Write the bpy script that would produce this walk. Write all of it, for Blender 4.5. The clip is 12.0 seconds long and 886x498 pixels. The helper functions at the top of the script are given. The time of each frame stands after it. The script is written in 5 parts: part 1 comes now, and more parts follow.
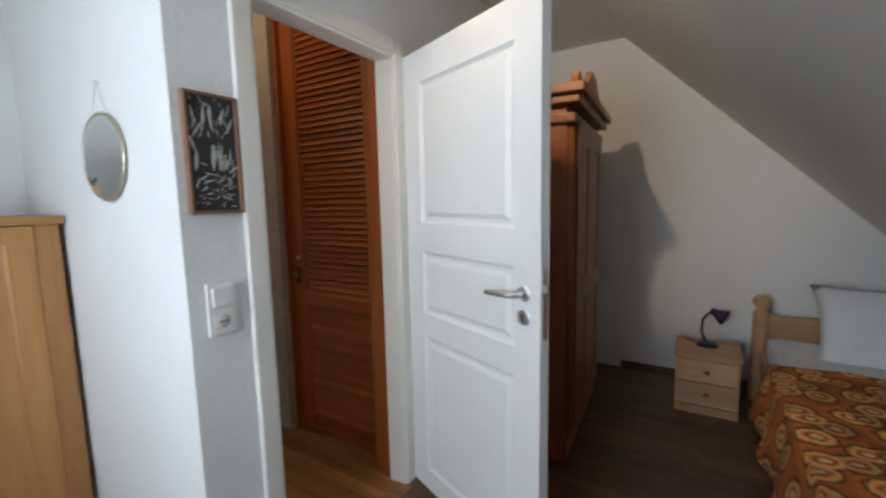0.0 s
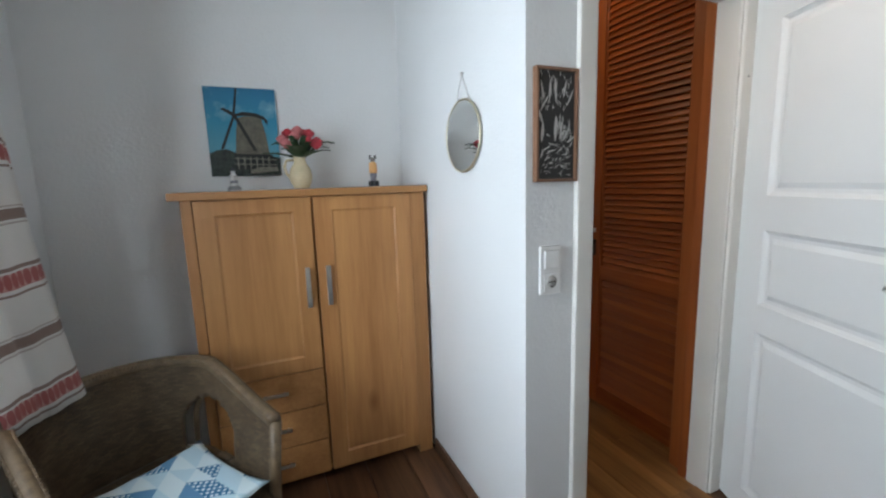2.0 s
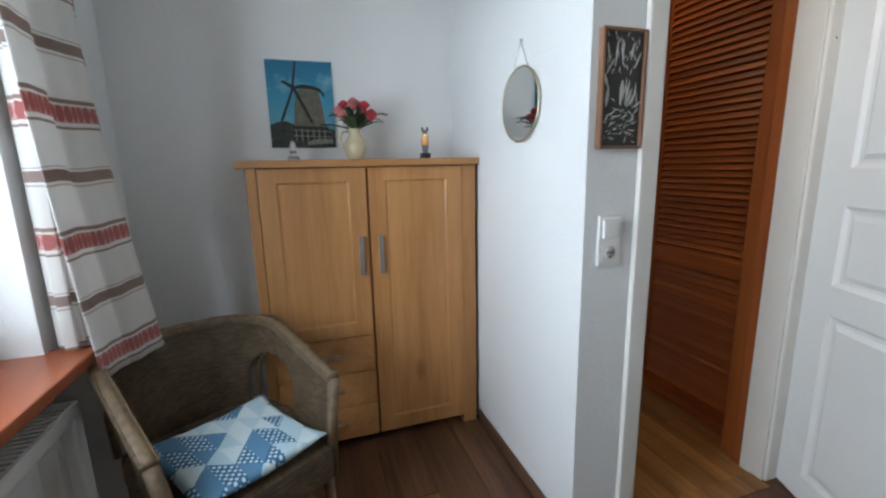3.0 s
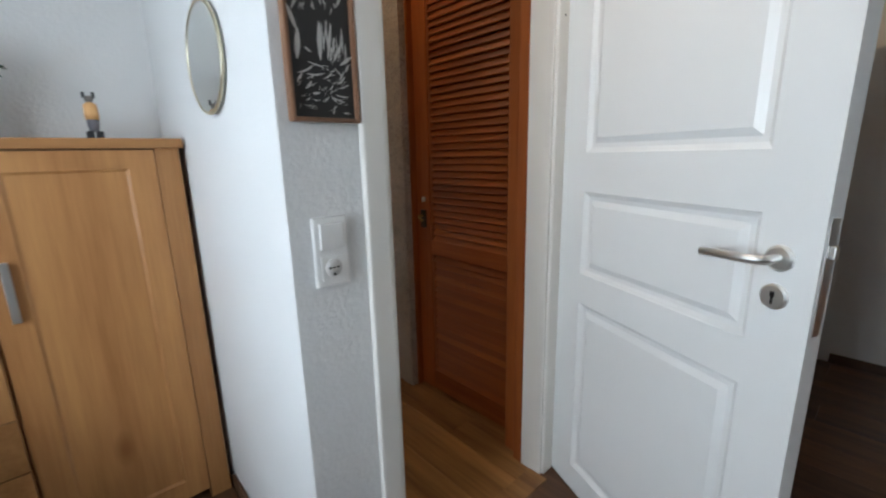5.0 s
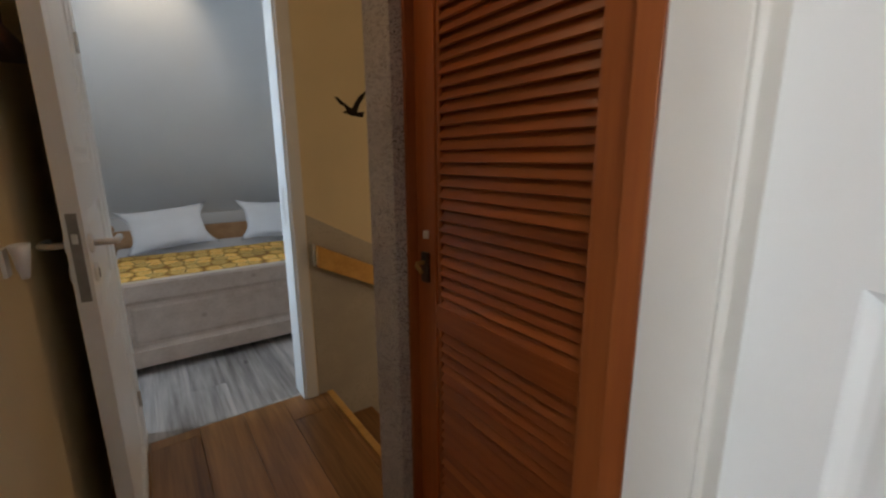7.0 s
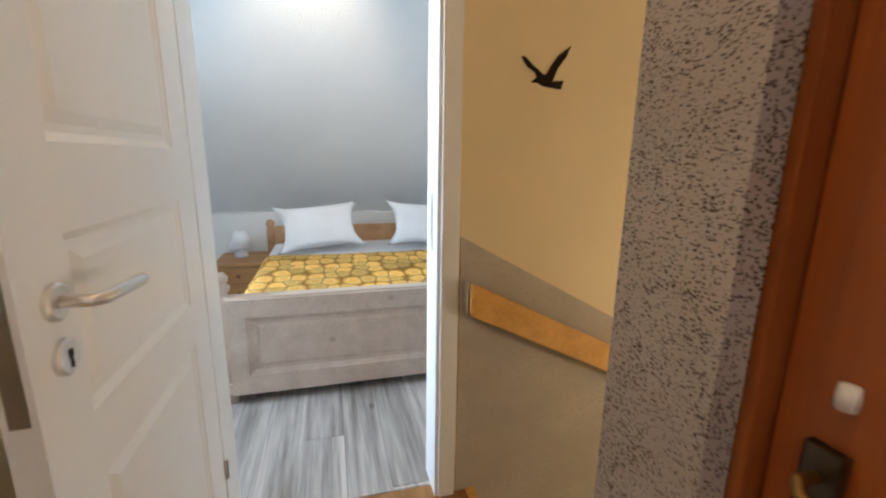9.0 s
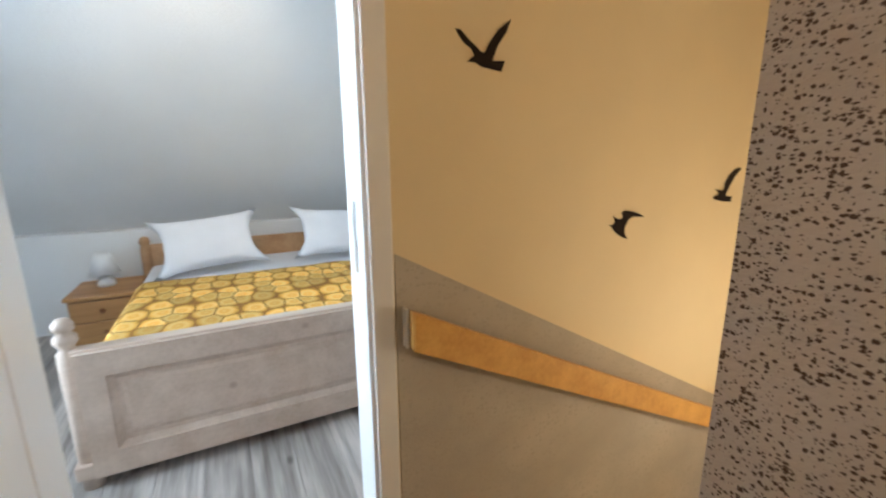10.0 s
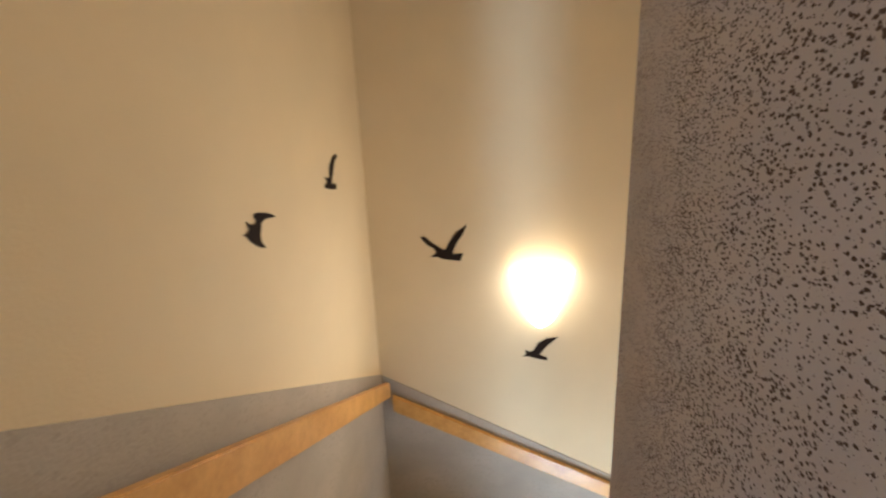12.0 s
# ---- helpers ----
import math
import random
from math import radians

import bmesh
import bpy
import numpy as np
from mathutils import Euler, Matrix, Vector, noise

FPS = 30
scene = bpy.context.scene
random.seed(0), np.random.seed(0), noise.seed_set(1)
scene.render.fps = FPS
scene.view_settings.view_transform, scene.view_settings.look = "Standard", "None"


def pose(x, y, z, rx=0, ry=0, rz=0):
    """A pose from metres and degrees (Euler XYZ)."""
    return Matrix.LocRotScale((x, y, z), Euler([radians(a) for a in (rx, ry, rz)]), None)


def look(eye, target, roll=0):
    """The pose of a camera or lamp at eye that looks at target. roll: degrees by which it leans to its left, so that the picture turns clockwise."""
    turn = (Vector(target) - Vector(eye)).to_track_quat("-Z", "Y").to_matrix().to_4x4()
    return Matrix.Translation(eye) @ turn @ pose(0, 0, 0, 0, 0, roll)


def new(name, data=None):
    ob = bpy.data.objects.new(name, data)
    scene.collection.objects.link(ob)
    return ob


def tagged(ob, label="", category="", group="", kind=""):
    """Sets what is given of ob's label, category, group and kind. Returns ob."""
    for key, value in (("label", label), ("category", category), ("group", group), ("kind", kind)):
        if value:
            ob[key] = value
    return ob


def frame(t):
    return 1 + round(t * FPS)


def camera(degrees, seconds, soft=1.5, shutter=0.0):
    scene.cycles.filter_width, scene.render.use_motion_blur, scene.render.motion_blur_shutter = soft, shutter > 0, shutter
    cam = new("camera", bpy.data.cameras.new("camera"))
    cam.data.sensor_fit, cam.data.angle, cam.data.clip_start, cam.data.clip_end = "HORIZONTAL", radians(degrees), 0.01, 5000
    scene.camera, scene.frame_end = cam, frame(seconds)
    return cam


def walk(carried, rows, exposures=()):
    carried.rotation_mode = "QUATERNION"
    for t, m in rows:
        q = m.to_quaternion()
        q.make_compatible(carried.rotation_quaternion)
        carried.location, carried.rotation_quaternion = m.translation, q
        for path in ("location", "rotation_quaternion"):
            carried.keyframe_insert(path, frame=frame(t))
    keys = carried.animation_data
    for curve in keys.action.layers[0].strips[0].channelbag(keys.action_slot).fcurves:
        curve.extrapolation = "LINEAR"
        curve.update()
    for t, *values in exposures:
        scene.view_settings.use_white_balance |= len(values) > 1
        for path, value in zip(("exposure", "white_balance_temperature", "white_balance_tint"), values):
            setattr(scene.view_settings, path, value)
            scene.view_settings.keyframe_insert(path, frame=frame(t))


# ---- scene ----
cam = camera(93.3, 12.0, 2.2, 0.3)
PATH = [
    (0, (0.022, 0.042, 1.347), (-1.018, 1.735, 1.114), -1.2),
    (0.5, (-0.032, 0.001, 1.346), (-1.38, 1.459, 1.111), -1.7),
    (1, (-0.059, -0.038, 1.348), (-1.67, 1.125, 1.117), -2.3),
    (1.5, (-0.079, -0.071, 1.337), (-1.836, 0.845, 1.067), -2.2),
    (2, (-0.099, -0.099, 1.33), (-1.913, 0.684, 1.016), -1.8),
    (2.5, (-0.103, -0.146, 1.308), (-1.967, 0.474, 0.935), -1.4),
    (2.7, (-0.101, -0.166, 1.297), (-1.977, 0.406, 0.906), -1.4),
    (4.3, (-0.141, 0.044, 1.235), (-1.742, 1.191, 0.844), -0.9),
    (4.5, (-0.187, 0.104, 1.251), (-1.727, 1.305, 0.817), -1.2),
    (5, (-0.305, 0.286, 1.253), (-1.751, 1.595, 0.813), -1.3),
    (5.5, (-0.415, 0.497, 1.255), (-1.838, 1.836, 0.829), -1.1),
    (6, (-0.569, 0.686, 1.259), (-2.018, 1.996, 0.828), -0.3),
    (6.2, (-0.649, 0.744, 1.236), (-2.093, 2.067, 0.823), -0.6),
    (6.5, (-0.764, 0.838, 1.254), (-2.221, 2.139, 0.828), -0.6),
    (6.8, (-0.862, 0.918, 1.248), (-2.384, 2.145, 0.821), -1.2),
    (7, (-0.92, 0.975, 1.254), (-2.514, 2.106, 0.829), -0.4),
    (7.3, (-1.018, 1.03, 1.26), (-2.733, 1.957, 0.812), -0.5),
    (7.5, (-1.092, 1.084, 1.251), (-2.874, 1.875, 0.807), -1.0),
    (7.7, (-1.164, 1.105, 1.242), (-2.974, 1.834, 0.802), -1.1),
    (9.3, (-1.791, 1.21, 1.23), (-3.679, 1.714, 0.809), 1.0),
    (9.5, (-1.842, 1.213, 1.22), (-3.717, 1.778, 0.813), 1.3),
    (10, (-1.983, 1.231, 1.228), (-3.717, 2.136, 0.805), -0.4),
    (10.5, (-2.098, 1.252, 1.218), (-3.616, 2.48, 0.784), -1.1),
    (11, (-2.21, 1.307, 1.195), (-3.399, 2.85, 0.741), -1.3),
    (11.5, (-2.315, 1.364, 1.199), (-3.081, 3.15, 0.728), -2.3),
    (12, (-2.396, 1.419, 1.192), (-2.576, 3.355, 0.72), -2.4),
]
walk(cam, [(t, look(eye, target, roll)) for t, eye, target, roll in PATH],
     [(0.0, -0.15, 6500, 12), (5.5, -0.15, 6500, 12), (6.0, -0.2, 6800, 13), (6.5, -0.25, 7000, 14), (7.0, -0.2, 7000, 15), (7.25, 0.4, 6900, 17), (7.5, 1.05, 6800, 17),
      (7.7, 1.15, 6800, 15), (9.3, 1.1, 6800, 13), (9.6, 1.1, 6800, 13), (10.2, 1.2, 6700, 12), (11.0, 1.15, 6400, 13), (12.0, 1.15, 5750, 15)])

# ---- world and lights ----
world = bpy.data.worlds.new("sky")
scene.world = world
world.use_nodes = True
sky = world.node_tree.nodes.new("ShaderNodeTexSky")
sky.sky_type, sky.sun_disc = "NISHITA", False
sky.sun_elevation, sky.sun_rotation = radians(35), radians(40)
world.node_tree.links.new(sky.outputs[0], world.node_tree.nodes["Background"].inputs[0])
world.node_tree.nodes["Background"].inputs[1].default_value = 0.12


def area_light(name, m, sx, sy, watts, colour, spread=180):
    data = bpy.data.lights.new(name, "AREA")
    data.shape, data.size, data.size_y, data.energy, data.color = "RECTANGLE", sx, sy, watts, colour
    data.spread = radians(spread)
    ob = new(name, data)
    ob.matrix_world = m
    return ob


def spot_light(name, eye, target, watts, colour, angle, blend=0.6, size=0.03):
    data = bpy.data.lights.new(name, "SPOT")
    data.energy, data.color, data.spot_size, data.spot_blend, data.shadow_soft_size = watts, colour, radians(angle), blend, size
    ob = new(name, data)
    ob.matrix_world = look(eye, target)
    return ob


def point_light(name, at, watts, colour, size=0.05):
    data = bpy.data.lights.new(name, "POINT")
    data.energy, data.color, data.shadow_soft_size = watts, colour, size
    ob = new(name, data)
    ob.location = at
    return ob


DAY = (0.745, 0.89, 1.0)
area_light("window_daylight", look((-0.70, -1.12, 1.5), (-0.62, 3, 1.25)), 0.96, 1.25, 44, DAY)
area_light("window_daylight_bedroom", look((-3.77, -1.52, 1.5), (-2.75, 3, 1.1)), 0.8, 1.2, 32, (0.58, 0.79, 1.0), 85)
spot_light("ceiling_spot_wardrobe", (-0.62, 0.9, 2.36), (-0.35, 3.5, 1.75), 50, (1.0, 0.76, 0.48), 62, 0.8, 0.025)
spot_light("ceiling_spot_door", (-0.62, 0.82, 2.36), (-0.72, 1.52, 1.5), 17, (1.0, 0.80, 0.60), 80, 1.0, 0.025)
# added warm fill for louvre door and landing, from an unseen lamp
point_light("added_hall_bulb", (-1.95, 1.12, 2.36), 0.58, (1.0, 0.78, 0.53), 0.05)
area_light("lower_hall_daylight", look((-1.70, 2.12, -1.5), (-2.15, 3.6, -0.1)), 0.7, 1.0, 22, DAY)
area_light("wall_lamp_bulb", look((-2.075, 3.46, 0.40), (-2.2, 1.6, 0.9)), 0.2, 0.14, 3.6, (1.0, 0.88, 0.70))
spot_light("bedroom_spot", (-3.75, 1.1, 2.38), (-4.6, 1.12, 1.97), 22, (1.0, 0.88, 0.68), 75, 0.9)


# ---- materials ----
def nodes_of(name):
    m = bpy.data.materials.new(name)
    m.use_nodes = True
    return m, m.node_tree.nodes, m.node_tree.links, m.node_tree.nodes["Principled BSDF"]


def ramp(nd, stops, constant=False):
    r = nd.new("ShaderNodeValToRGB")
    if constant:
        r.color_ramp.interpolation = "CONSTANT"
    while len(r.color_ramp.elements) < len(stops):
        r.color_ramp.elements.new(0.5)
    for e, (p, c) in zip(r.color_ramp.elements, stops):
        e.position, e.color = p, (*c, 1)
    return r


def coords(nd, ln, scale=(1, 1, 1), jitter=False, rot=(0, 0, 0)):
    tc, mp = nd.new("ShaderNodeTexCoord"), nd.new("ShaderNodeMapping")
    mp.inputs["Scale"].default_value = scale
    mp.inputs["Rotation"].default_value = rot
    ln.new(tc.outputs["Object"], mp.inputs["Vector"])
    if jitter:
        info, mul = nd.new("ShaderNodeObjectInfo"), nd.new("ShaderNodeMath")
        mul.operation = "MULTIPLY"
        mul.inputs[1].default_value = 37.0
        ln.new(info.outputs["Random"], mul.inputs[0])
        ln.new(mul.outputs[0], mp.inputs["Location"])
    return mp.outputs[0]


def noise_tex(nd, ln, vec, scale, detail=4.0, rough=0.55):
    n = nd.new("ShaderNodeTexNoise")
    n.inputs["Scale"].default_value, n.inputs["Detail"].default_value, n.inputs["Roughness"].default_value = scale, detail, rough
    ln.new(vec, n.inputs["Vector"])
    return n.outputs["Fac"]


def add_bump(nd, ln, b, height, strength, dist=0.002):
    bp = nd.new("ShaderNodeBump")
    bp.inputs["Strength"].default_value, bp.inputs["Distance"].default_value = strength, dist
    ln.new(height, bp.inputs["Height"])
    ln.new(bp.outputs[0], b.inputs["Normal"])


def paint(name, c, vary=0.06, rough=0.7, scale=2.0, bump=0.3, bscale=160.0, dist=0.002, metal=0.0):
    """Painted, plastered or plain surface: slow stains, fine relief."""
    m, nd, ln, b = nodes_of(name)
    v = coords(nd, ln)
    big = noise_tex(nd, ln, v, scale, 5)
    lo = tuple(max(0, k * (1 - vary)) for k in c)
    hi = tuple(min(1, k * (1 + vary)) for k in c)
    r = ramp(nd, [(0.3, lo), (0.7, hi)])
    ln.new(big, r.inputs[0])
    ln.new(r.outputs[0], b.inputs["Base Color"])
    b.inputs["Roughness"].default_value, b.inputs["Metallic"].default_value = rough, metal
    if bump:
        add_bump(nd, ln, b, noise_tex(nd, ln, v, bscale, 3), bump, dist)
    return m


def wood(name, c_dark, c_light, along="x", rough=0.45, fine=60.0, jitter=True, knots=0.0, c_knot=(0.1, 0.04, 0.015), bump=0.15):
    """Wood with grain along one axis, a tone per piece and optional knots."""
    m, nd, ln, b = nodes_of(name)
    k = {"x": (0.06, 1, 1), "y": (1, 0.06, 1), "z": (1, 1, 0.06)}[along]
    v = coords(nd, ln, k, jitter)
    g1, g2 = noise_tex(nd, ln, v, 9, 5, 0.6), noise_tex(nd, ln, v, fine, 3, 0.6)
    mx = nd.new("ShaderNodeMath")
    mx.operation = "MULTIPLY_ADD"
    mx.inputs[1].default_value = 0.45
    ln.new(g2, mx.inputs[0])
    ln.new(g1, mx.inputs[2])
    mid = tuple((a + c) / 2 for a, c in zip(c_dark, c_light))
    r = ramp(nd, [(0.45, c_dark), (0.70, mid), (0.95, c_light)])
    ln.new(mx.outputs[0], r.inputs[0])
    out = r.outputs[0]
    if jitter:
        info, hs, mr = nd.new("ShaderNodeObjectInfo"), nd.new("ShaderNodeHueSaturation"), nd.new("ShaderNodeMapRange")
        mr.inputs["To Min"].default_value, mr.inputs["To Max"].default_value = 0.82, 1.15
        ln.new(info.outputs["Random"], mr.inputs["Value"])
        ln.new(mr.outputs[0], hs.inputs["Value"])
        ln.new(out, hs.inputs["Color"])
        out = hs.outputs[0]
    if knots:
        kv = coords(nd, ln, {"x": (0.45, 1, 1), "y": (1, 0.45, 1), "z": (1, 1, 0.45)}[along], jitter)
        vo = nd.new("ShaderNodeTexVoronoi")
        vo.inputs["Scale"].default_value = knots
        ln.new(kv, vo.inputs["Vector"])
        kr = ramp(nd, [(0.03, (1, 1, 1)), (0.10, (0, 0, 0))])
        ln.new(vo.outputs["Distance"], kr.inputs[0])
        mix = nd.new("ShaderNodeMix")
        mix.data_type = "RGBA"
        ln.new(kr.outputs[0], mix.inputs["Factor"])
        ln.new(out, mix.inputs["A"])
        mix.inputs["B"].default_value = (*c_knot, 1)
        out = mix.outputs["Result"]
    ln.new(out, b.inputs["Base Color"])
    b.inputs["Roughness"].default_value = rough
    if bump:
        add_bump(nd, ln, b, g2, bump, 0.001)
    return m


def speckle(name, base, dot, scale=170.0, rough=0.85, cut=0.575):
    """Plaster with irregular dark chips."""
    m, nd, ln, b = nodes_of(name)
    v = coords(nd, ln, (1, 1, 1.35))
    vo, sep = nd.new("ShaderNodeTexVoronoi"), nd.new("ShaderNodeSeparateColor")
    vo.inputs["Scale"].default_value = scale
    ln.new(v, vo.inputs["Vector"])
    ln.new(vo.outputs["Color"], sep.inputs[0])
    ragged = math_node(nd, ln, "MULTIPLY", math_node(nd, ln, "SUBTRACT", noise_tex(nd, ln, v, scale * 2.0, 2.0, 0.6), 0.5), 1.3)
    patch = math_node(nd, ln, "MULTIPLY", math_node(nd, ln, "SUBTRACT", noise_tex(nd, ln, v, 14, 3, 0.6), 0.5), 0.5)
    reach = math_node(nd, ln, "ADD", math_node(nd, ln, "MULTIPLY", sep.outputs[0], cut), patch)
    near = math_node(nd, ln, "SUBTRACT", reach, math_node(nd, ln, "ADD", vo.outputs["Distance"], ragged))
    dr = ramp(nd, [(0.0, (0, 0, 0)), (0.09, (1, 1, 1))])
    ln.new(near, dr.inputs[0])
    big = noise_tex(nd, ln, v, 3, 4)
    br = ramp(nd, [(0.3, tuple(k * 0.88 for k in base)), (0.7, tuple(k * 1.1 for k in base))])
    ln.new(big, br.inputs[0])
    mix = nd.new("ShaderNodeMix")
    mix.data_type = "RGBA"
    ln.new(dr.outputs[0], mix.inputs["Factor"])
    ln.new(br.outputs[0], mix.inputs["A"])
    mix.inputs["B"].default_value = (*dot, 1)
    ln.new(mix.outputs["Result"], b.inputs["Base Color"])
    b.inputs["Roughness"].default_value = rough
    add_bump(nd, ln, b, noise_tex(nd, ln, v, 130, 4), 0.4, 0.004)
    return m


def floral(name, scale, stops, rough=0.9, edge=None, edge_col=(0.1, 0.05, 0.02), squash=(1, 1, 1), rand=0.8, uv=False):
    """Printed cloth: round motifs in rings, on a ground colour."""
    m, nd, ln, b = nodes_of(name)
    v = nd.new("ShaderNodeTexCoord").outputs["UV"] if uv else coords(nd, ln, squash)
    vo = nd.new("ShaderNodeTexVoronoi")
    vo.voronoi_dimensions = "2D"
    vo.inputs["Scale"].default_value, vo.inputs["Randomness"].default_value = scale, rand
    ln.new(v, vo.inputs["Vector"])
    add = nd.new("ShaderNodeMath")
    add.operation = "MULTIPLY_ADD"
    add.inputs[1].default_value = 0.22
    ln.new(noise_tex(nd, ln, v, scale * 5, 2), add.inputs[0])
    ln.new(vo.outputs["Distance"], add.inputs[2])
    r = ramp(nd, stops)
    ln.new(add.outputs[0], r.inputs[0])
    out = r.outputs[0]
    hs, sep, mr = nd.new("ShaderNodeHueSaturation"), nd.new("ShaderNodeSeparateColor"), nd.new("ShaderNodeMapRange")
    ln.new(vo.outputs["Color"], sep.inputs[0])
    mr.inputs["To Min"].default_value, mr.inputs["To Max"].default_value = 0.65, 1.3
    ln.new(sep.outputs[0], mr.inputs["Value"])
    ln.new(mr.outputs[0], hs.inputs["Value"])
    ln.new(out, hs.inputs["Color"])
    out = hs.outputs[0]
    if edge:
        ve = nd.new("ShaderNodeTexVoronoi")
        ve.voronoi_dimensions, ve.feature = "2D", "DISTANCE_TO_EDGE"
        ve.inputs["Scale"].default_value, ve.inputs["Randomness"].default_value = scale, rand
        ln.new(v, ve.inputs["Vector"])
        er = ramp(nd, [(edge * 0.6, (1, 1, 1)), (edge, (0, 0, 0))])
        ln.new(ve.outputs["Distance"], er.inputs[0])
        mix = nd.new("ShaderNodeMix")
        mix.data_type = "RGBA"
        ln.new(er.outputs[0], mix.inputs["Factor"])
        ln.new(out, mix.inputs["A"])
        mix.inputs["B"].default_value = (*edge_col, 1)
        out = mix.outputs["Result"]
    ln.new(out, b.inputs["Base Color"])
    b.inputs["Roughness"].default_value = rough
    add_bump(nd, ln, b, noise_tex(nd, ln, v, 500, 2), 0.3, 0.001)
    return m


def math_node(nd, ln, op, a, b=None):
    n = nd.new("ShaderNodeMath")
    n.operation = op
    for i, q in ((0, a), (1, b)):
        if q is None:
            continue
        if isinstance(q, (int, float)):
            n.inputs[i].default_value = q
        else:
            ln.new(q, n.inputs[i])
    return n.outputs[0]


def curtain_cloth():
    m, nd, ln, b = nodes_of("curtain_cloth")
    tc, sx = nd.new("ShaderNodeTexCoord"), nd.new("ShaderNodeSeparateXYZ")
    ln.new(tc.outputs["UV"], sx.inputs[0])
    f = math_node(nd, ln, "FRACT", math_node(nd, ln, "DIVIDE", sx.outputs[1], 0.345))
    white, red, brown = (0.74, 0.72, 0.69), (0.42, 0.14, 0.13), (0.30, 0.22, 0.19)
    pink = (0.58, 0.33, 0.30)
    r = ramp(nd, [(0.0, white), (0.05, brown), (0.07, white), (0.10, pink), (0.23, white), (0.25, brown), (0.28, white),
                  (0.60, (0.5, 0.44, 0.41)), (0.615, white), (0.635, brown), (0.72, white), (0.735, (0.5, 0.44, 0.41)), (0.75, white)], True)
    ln.new(f, r.inputs[0])
    vo = nd.new("ShaderNodeTexVoronoi")
    vo.voronoi_dimensions = "2D"
    vo.inputs["Scale"].default_value, vo.inputs["Randomness"].default_value = 1.0, 0.0
    cb = nd.new("ShaderNodeCombineXYZ")
    ln.new(math_node(nd, ln, "DIVIDE", sx.outputs[0], 0.045), cb.inputs[0])
    ln.new(math_node(nd, ln, "DIVIDE", math_node(nd, ln, "SUBTRACT", f, 0.17), 0.14), cb.inputs[1])
    ln.new(cb.outputs[0], vo.inputs["Vector"])
    inband = math_node(nd, ln, "MULTIPLY", math_node(nd, ln, "GREATER_THAN", f, 0.105), math_node(nd, ln, "LESS_THAN", f, 0.235))
    motif = math_node(nd, ln, "MULTIPLY", inband, math_node(nd, ln, "LESS_THAN", vo.outputs["Distance"], 0.47))
    mix = nd.new("ShaderNodeMix")
    mix.data_type = "RGBA"
    ln.new(motif, mix.inputs["Factor"])
    ln.new(r.outputs[0], mix.inputs["A"])
    mix.inputs["B"].default_value = (*red, 1)
    v = coords(nd, ln, (1, 1, 0.2))
    n = noise_tex(nd, ln, v, 300, 3)
    ln.new(mix.outputs["Result"], b.inputs["Base Color"])
    b.inputs["Roughness"].default_value = 0.95
    add_bump(nd, ln, b, n, 0.4, 0.001)
    tr, ms = nd.new("ShaderNodeBsdfTranslucent"), nd.new("ShaderNodeMixShader")
    ln.new(mix.outputs["Result"], tr.inputs[0])
    ms.inputs[0].default_value = 0.3
    ln.new(b.outputs[0], ms.inputs[1])
    ln.new(tr.outputs[0], ms.inputs[2])
    ln.new(ms.outputs[0], nd["Material Output"].inputs["Surface"])
    return m


def patchwork():
    m, nd, ln, b = nodes_of("patchwork_cloth")
    v = coords(nd, ln, (1, 1, 0), False, (0, 0, radians(45)))
    vo = nd.new("ShaderNodeTexVoronoi")
    vo.voronoi_dimensions = "2D"
    vo.inputs["Scale"].default_value, vo.inputs["Randomness"].default_value = 12.5, 0.0
    ln.new(v, vo.inputs["Vector"])
    sep = nd.new("ShaderNodeSeparateColor")
    ln.new(vo.outputs["Color"], sep.inputs[0])
    local = nd.new("ShaderNodeVectorMath")
    local.operation = "FRACTION"
    grid = nd.new("ShaderNodeVectorMath")
    grid.operation = "MULTIPLY_ADD"
    grid.inputs[1].default_value, grid.inputs[2].default_value = (12.5, 12.5, 12.5), (0.5, 0.5, 0.5)
    ln.new(v, grid.inputs[0])
    ln.new(grid.outputs[0], local.inputs[0])
    half = nd.new("ShaderNodeSeparateXYZ")
    ln.new(local.outputs[0], half.inputs[0])
    upper = math_node(nd, ln, "MULTIPLY", math_node(nd, ln, "GREATER_THAN", half.outputs[0], half.outputs[1]), 0.47)
    tone = math_node(nd, ln, "FRACT", math_node(nd, ln, "ADD", sep.outputs[0], upper))
    r = ramp(nd, [(0.0, (0.03, 0.14, 0.26)), (0.3, (0.42, 0.56, 0.62)), (0.55, (0.09, 0.22, 0.36)), (0.75, (0.55, 0.64, 0.66))], True)
    ln.new(tone, r.inputs[0])
    dots = nd.new("ShaderNodeTexVoronoi")
    dots.voronoi_dimensions = "2D"
    dots.inputs["Scale"].default_value, dots.inputs["Randomness"].default_value = 62, 0.15
    ln.new(v, dots.inputs["Vector"])
    msk = math_node(nd, ln, "MULTIPLY", math_node(nd, ln, "LESS_THAN", dots.outputs["Distance"], 0.3), math_node(nd, ln, "LESS_THAN", tone, 0.3))
    mix = nd.new("ShaderNodeMix")
    mix.data_type = "RGBA"
    ln.new(msk, mix.inputs["Factor"])
    ln.new(r.outputs[0], mix.inputs["A"])
    mix.inputs["B"].default_value = (0.6, 0.66, 0.7, 1)
    ln.new(mix.outputs["Result"], b.inputs["Base Color"])
    b.inputs["Roughness"].default_value = 0.9
    add_bump(nd, ln, b, noise_tex(nd, ln, v, 300, 2), 0.3, 0.001)
    return m


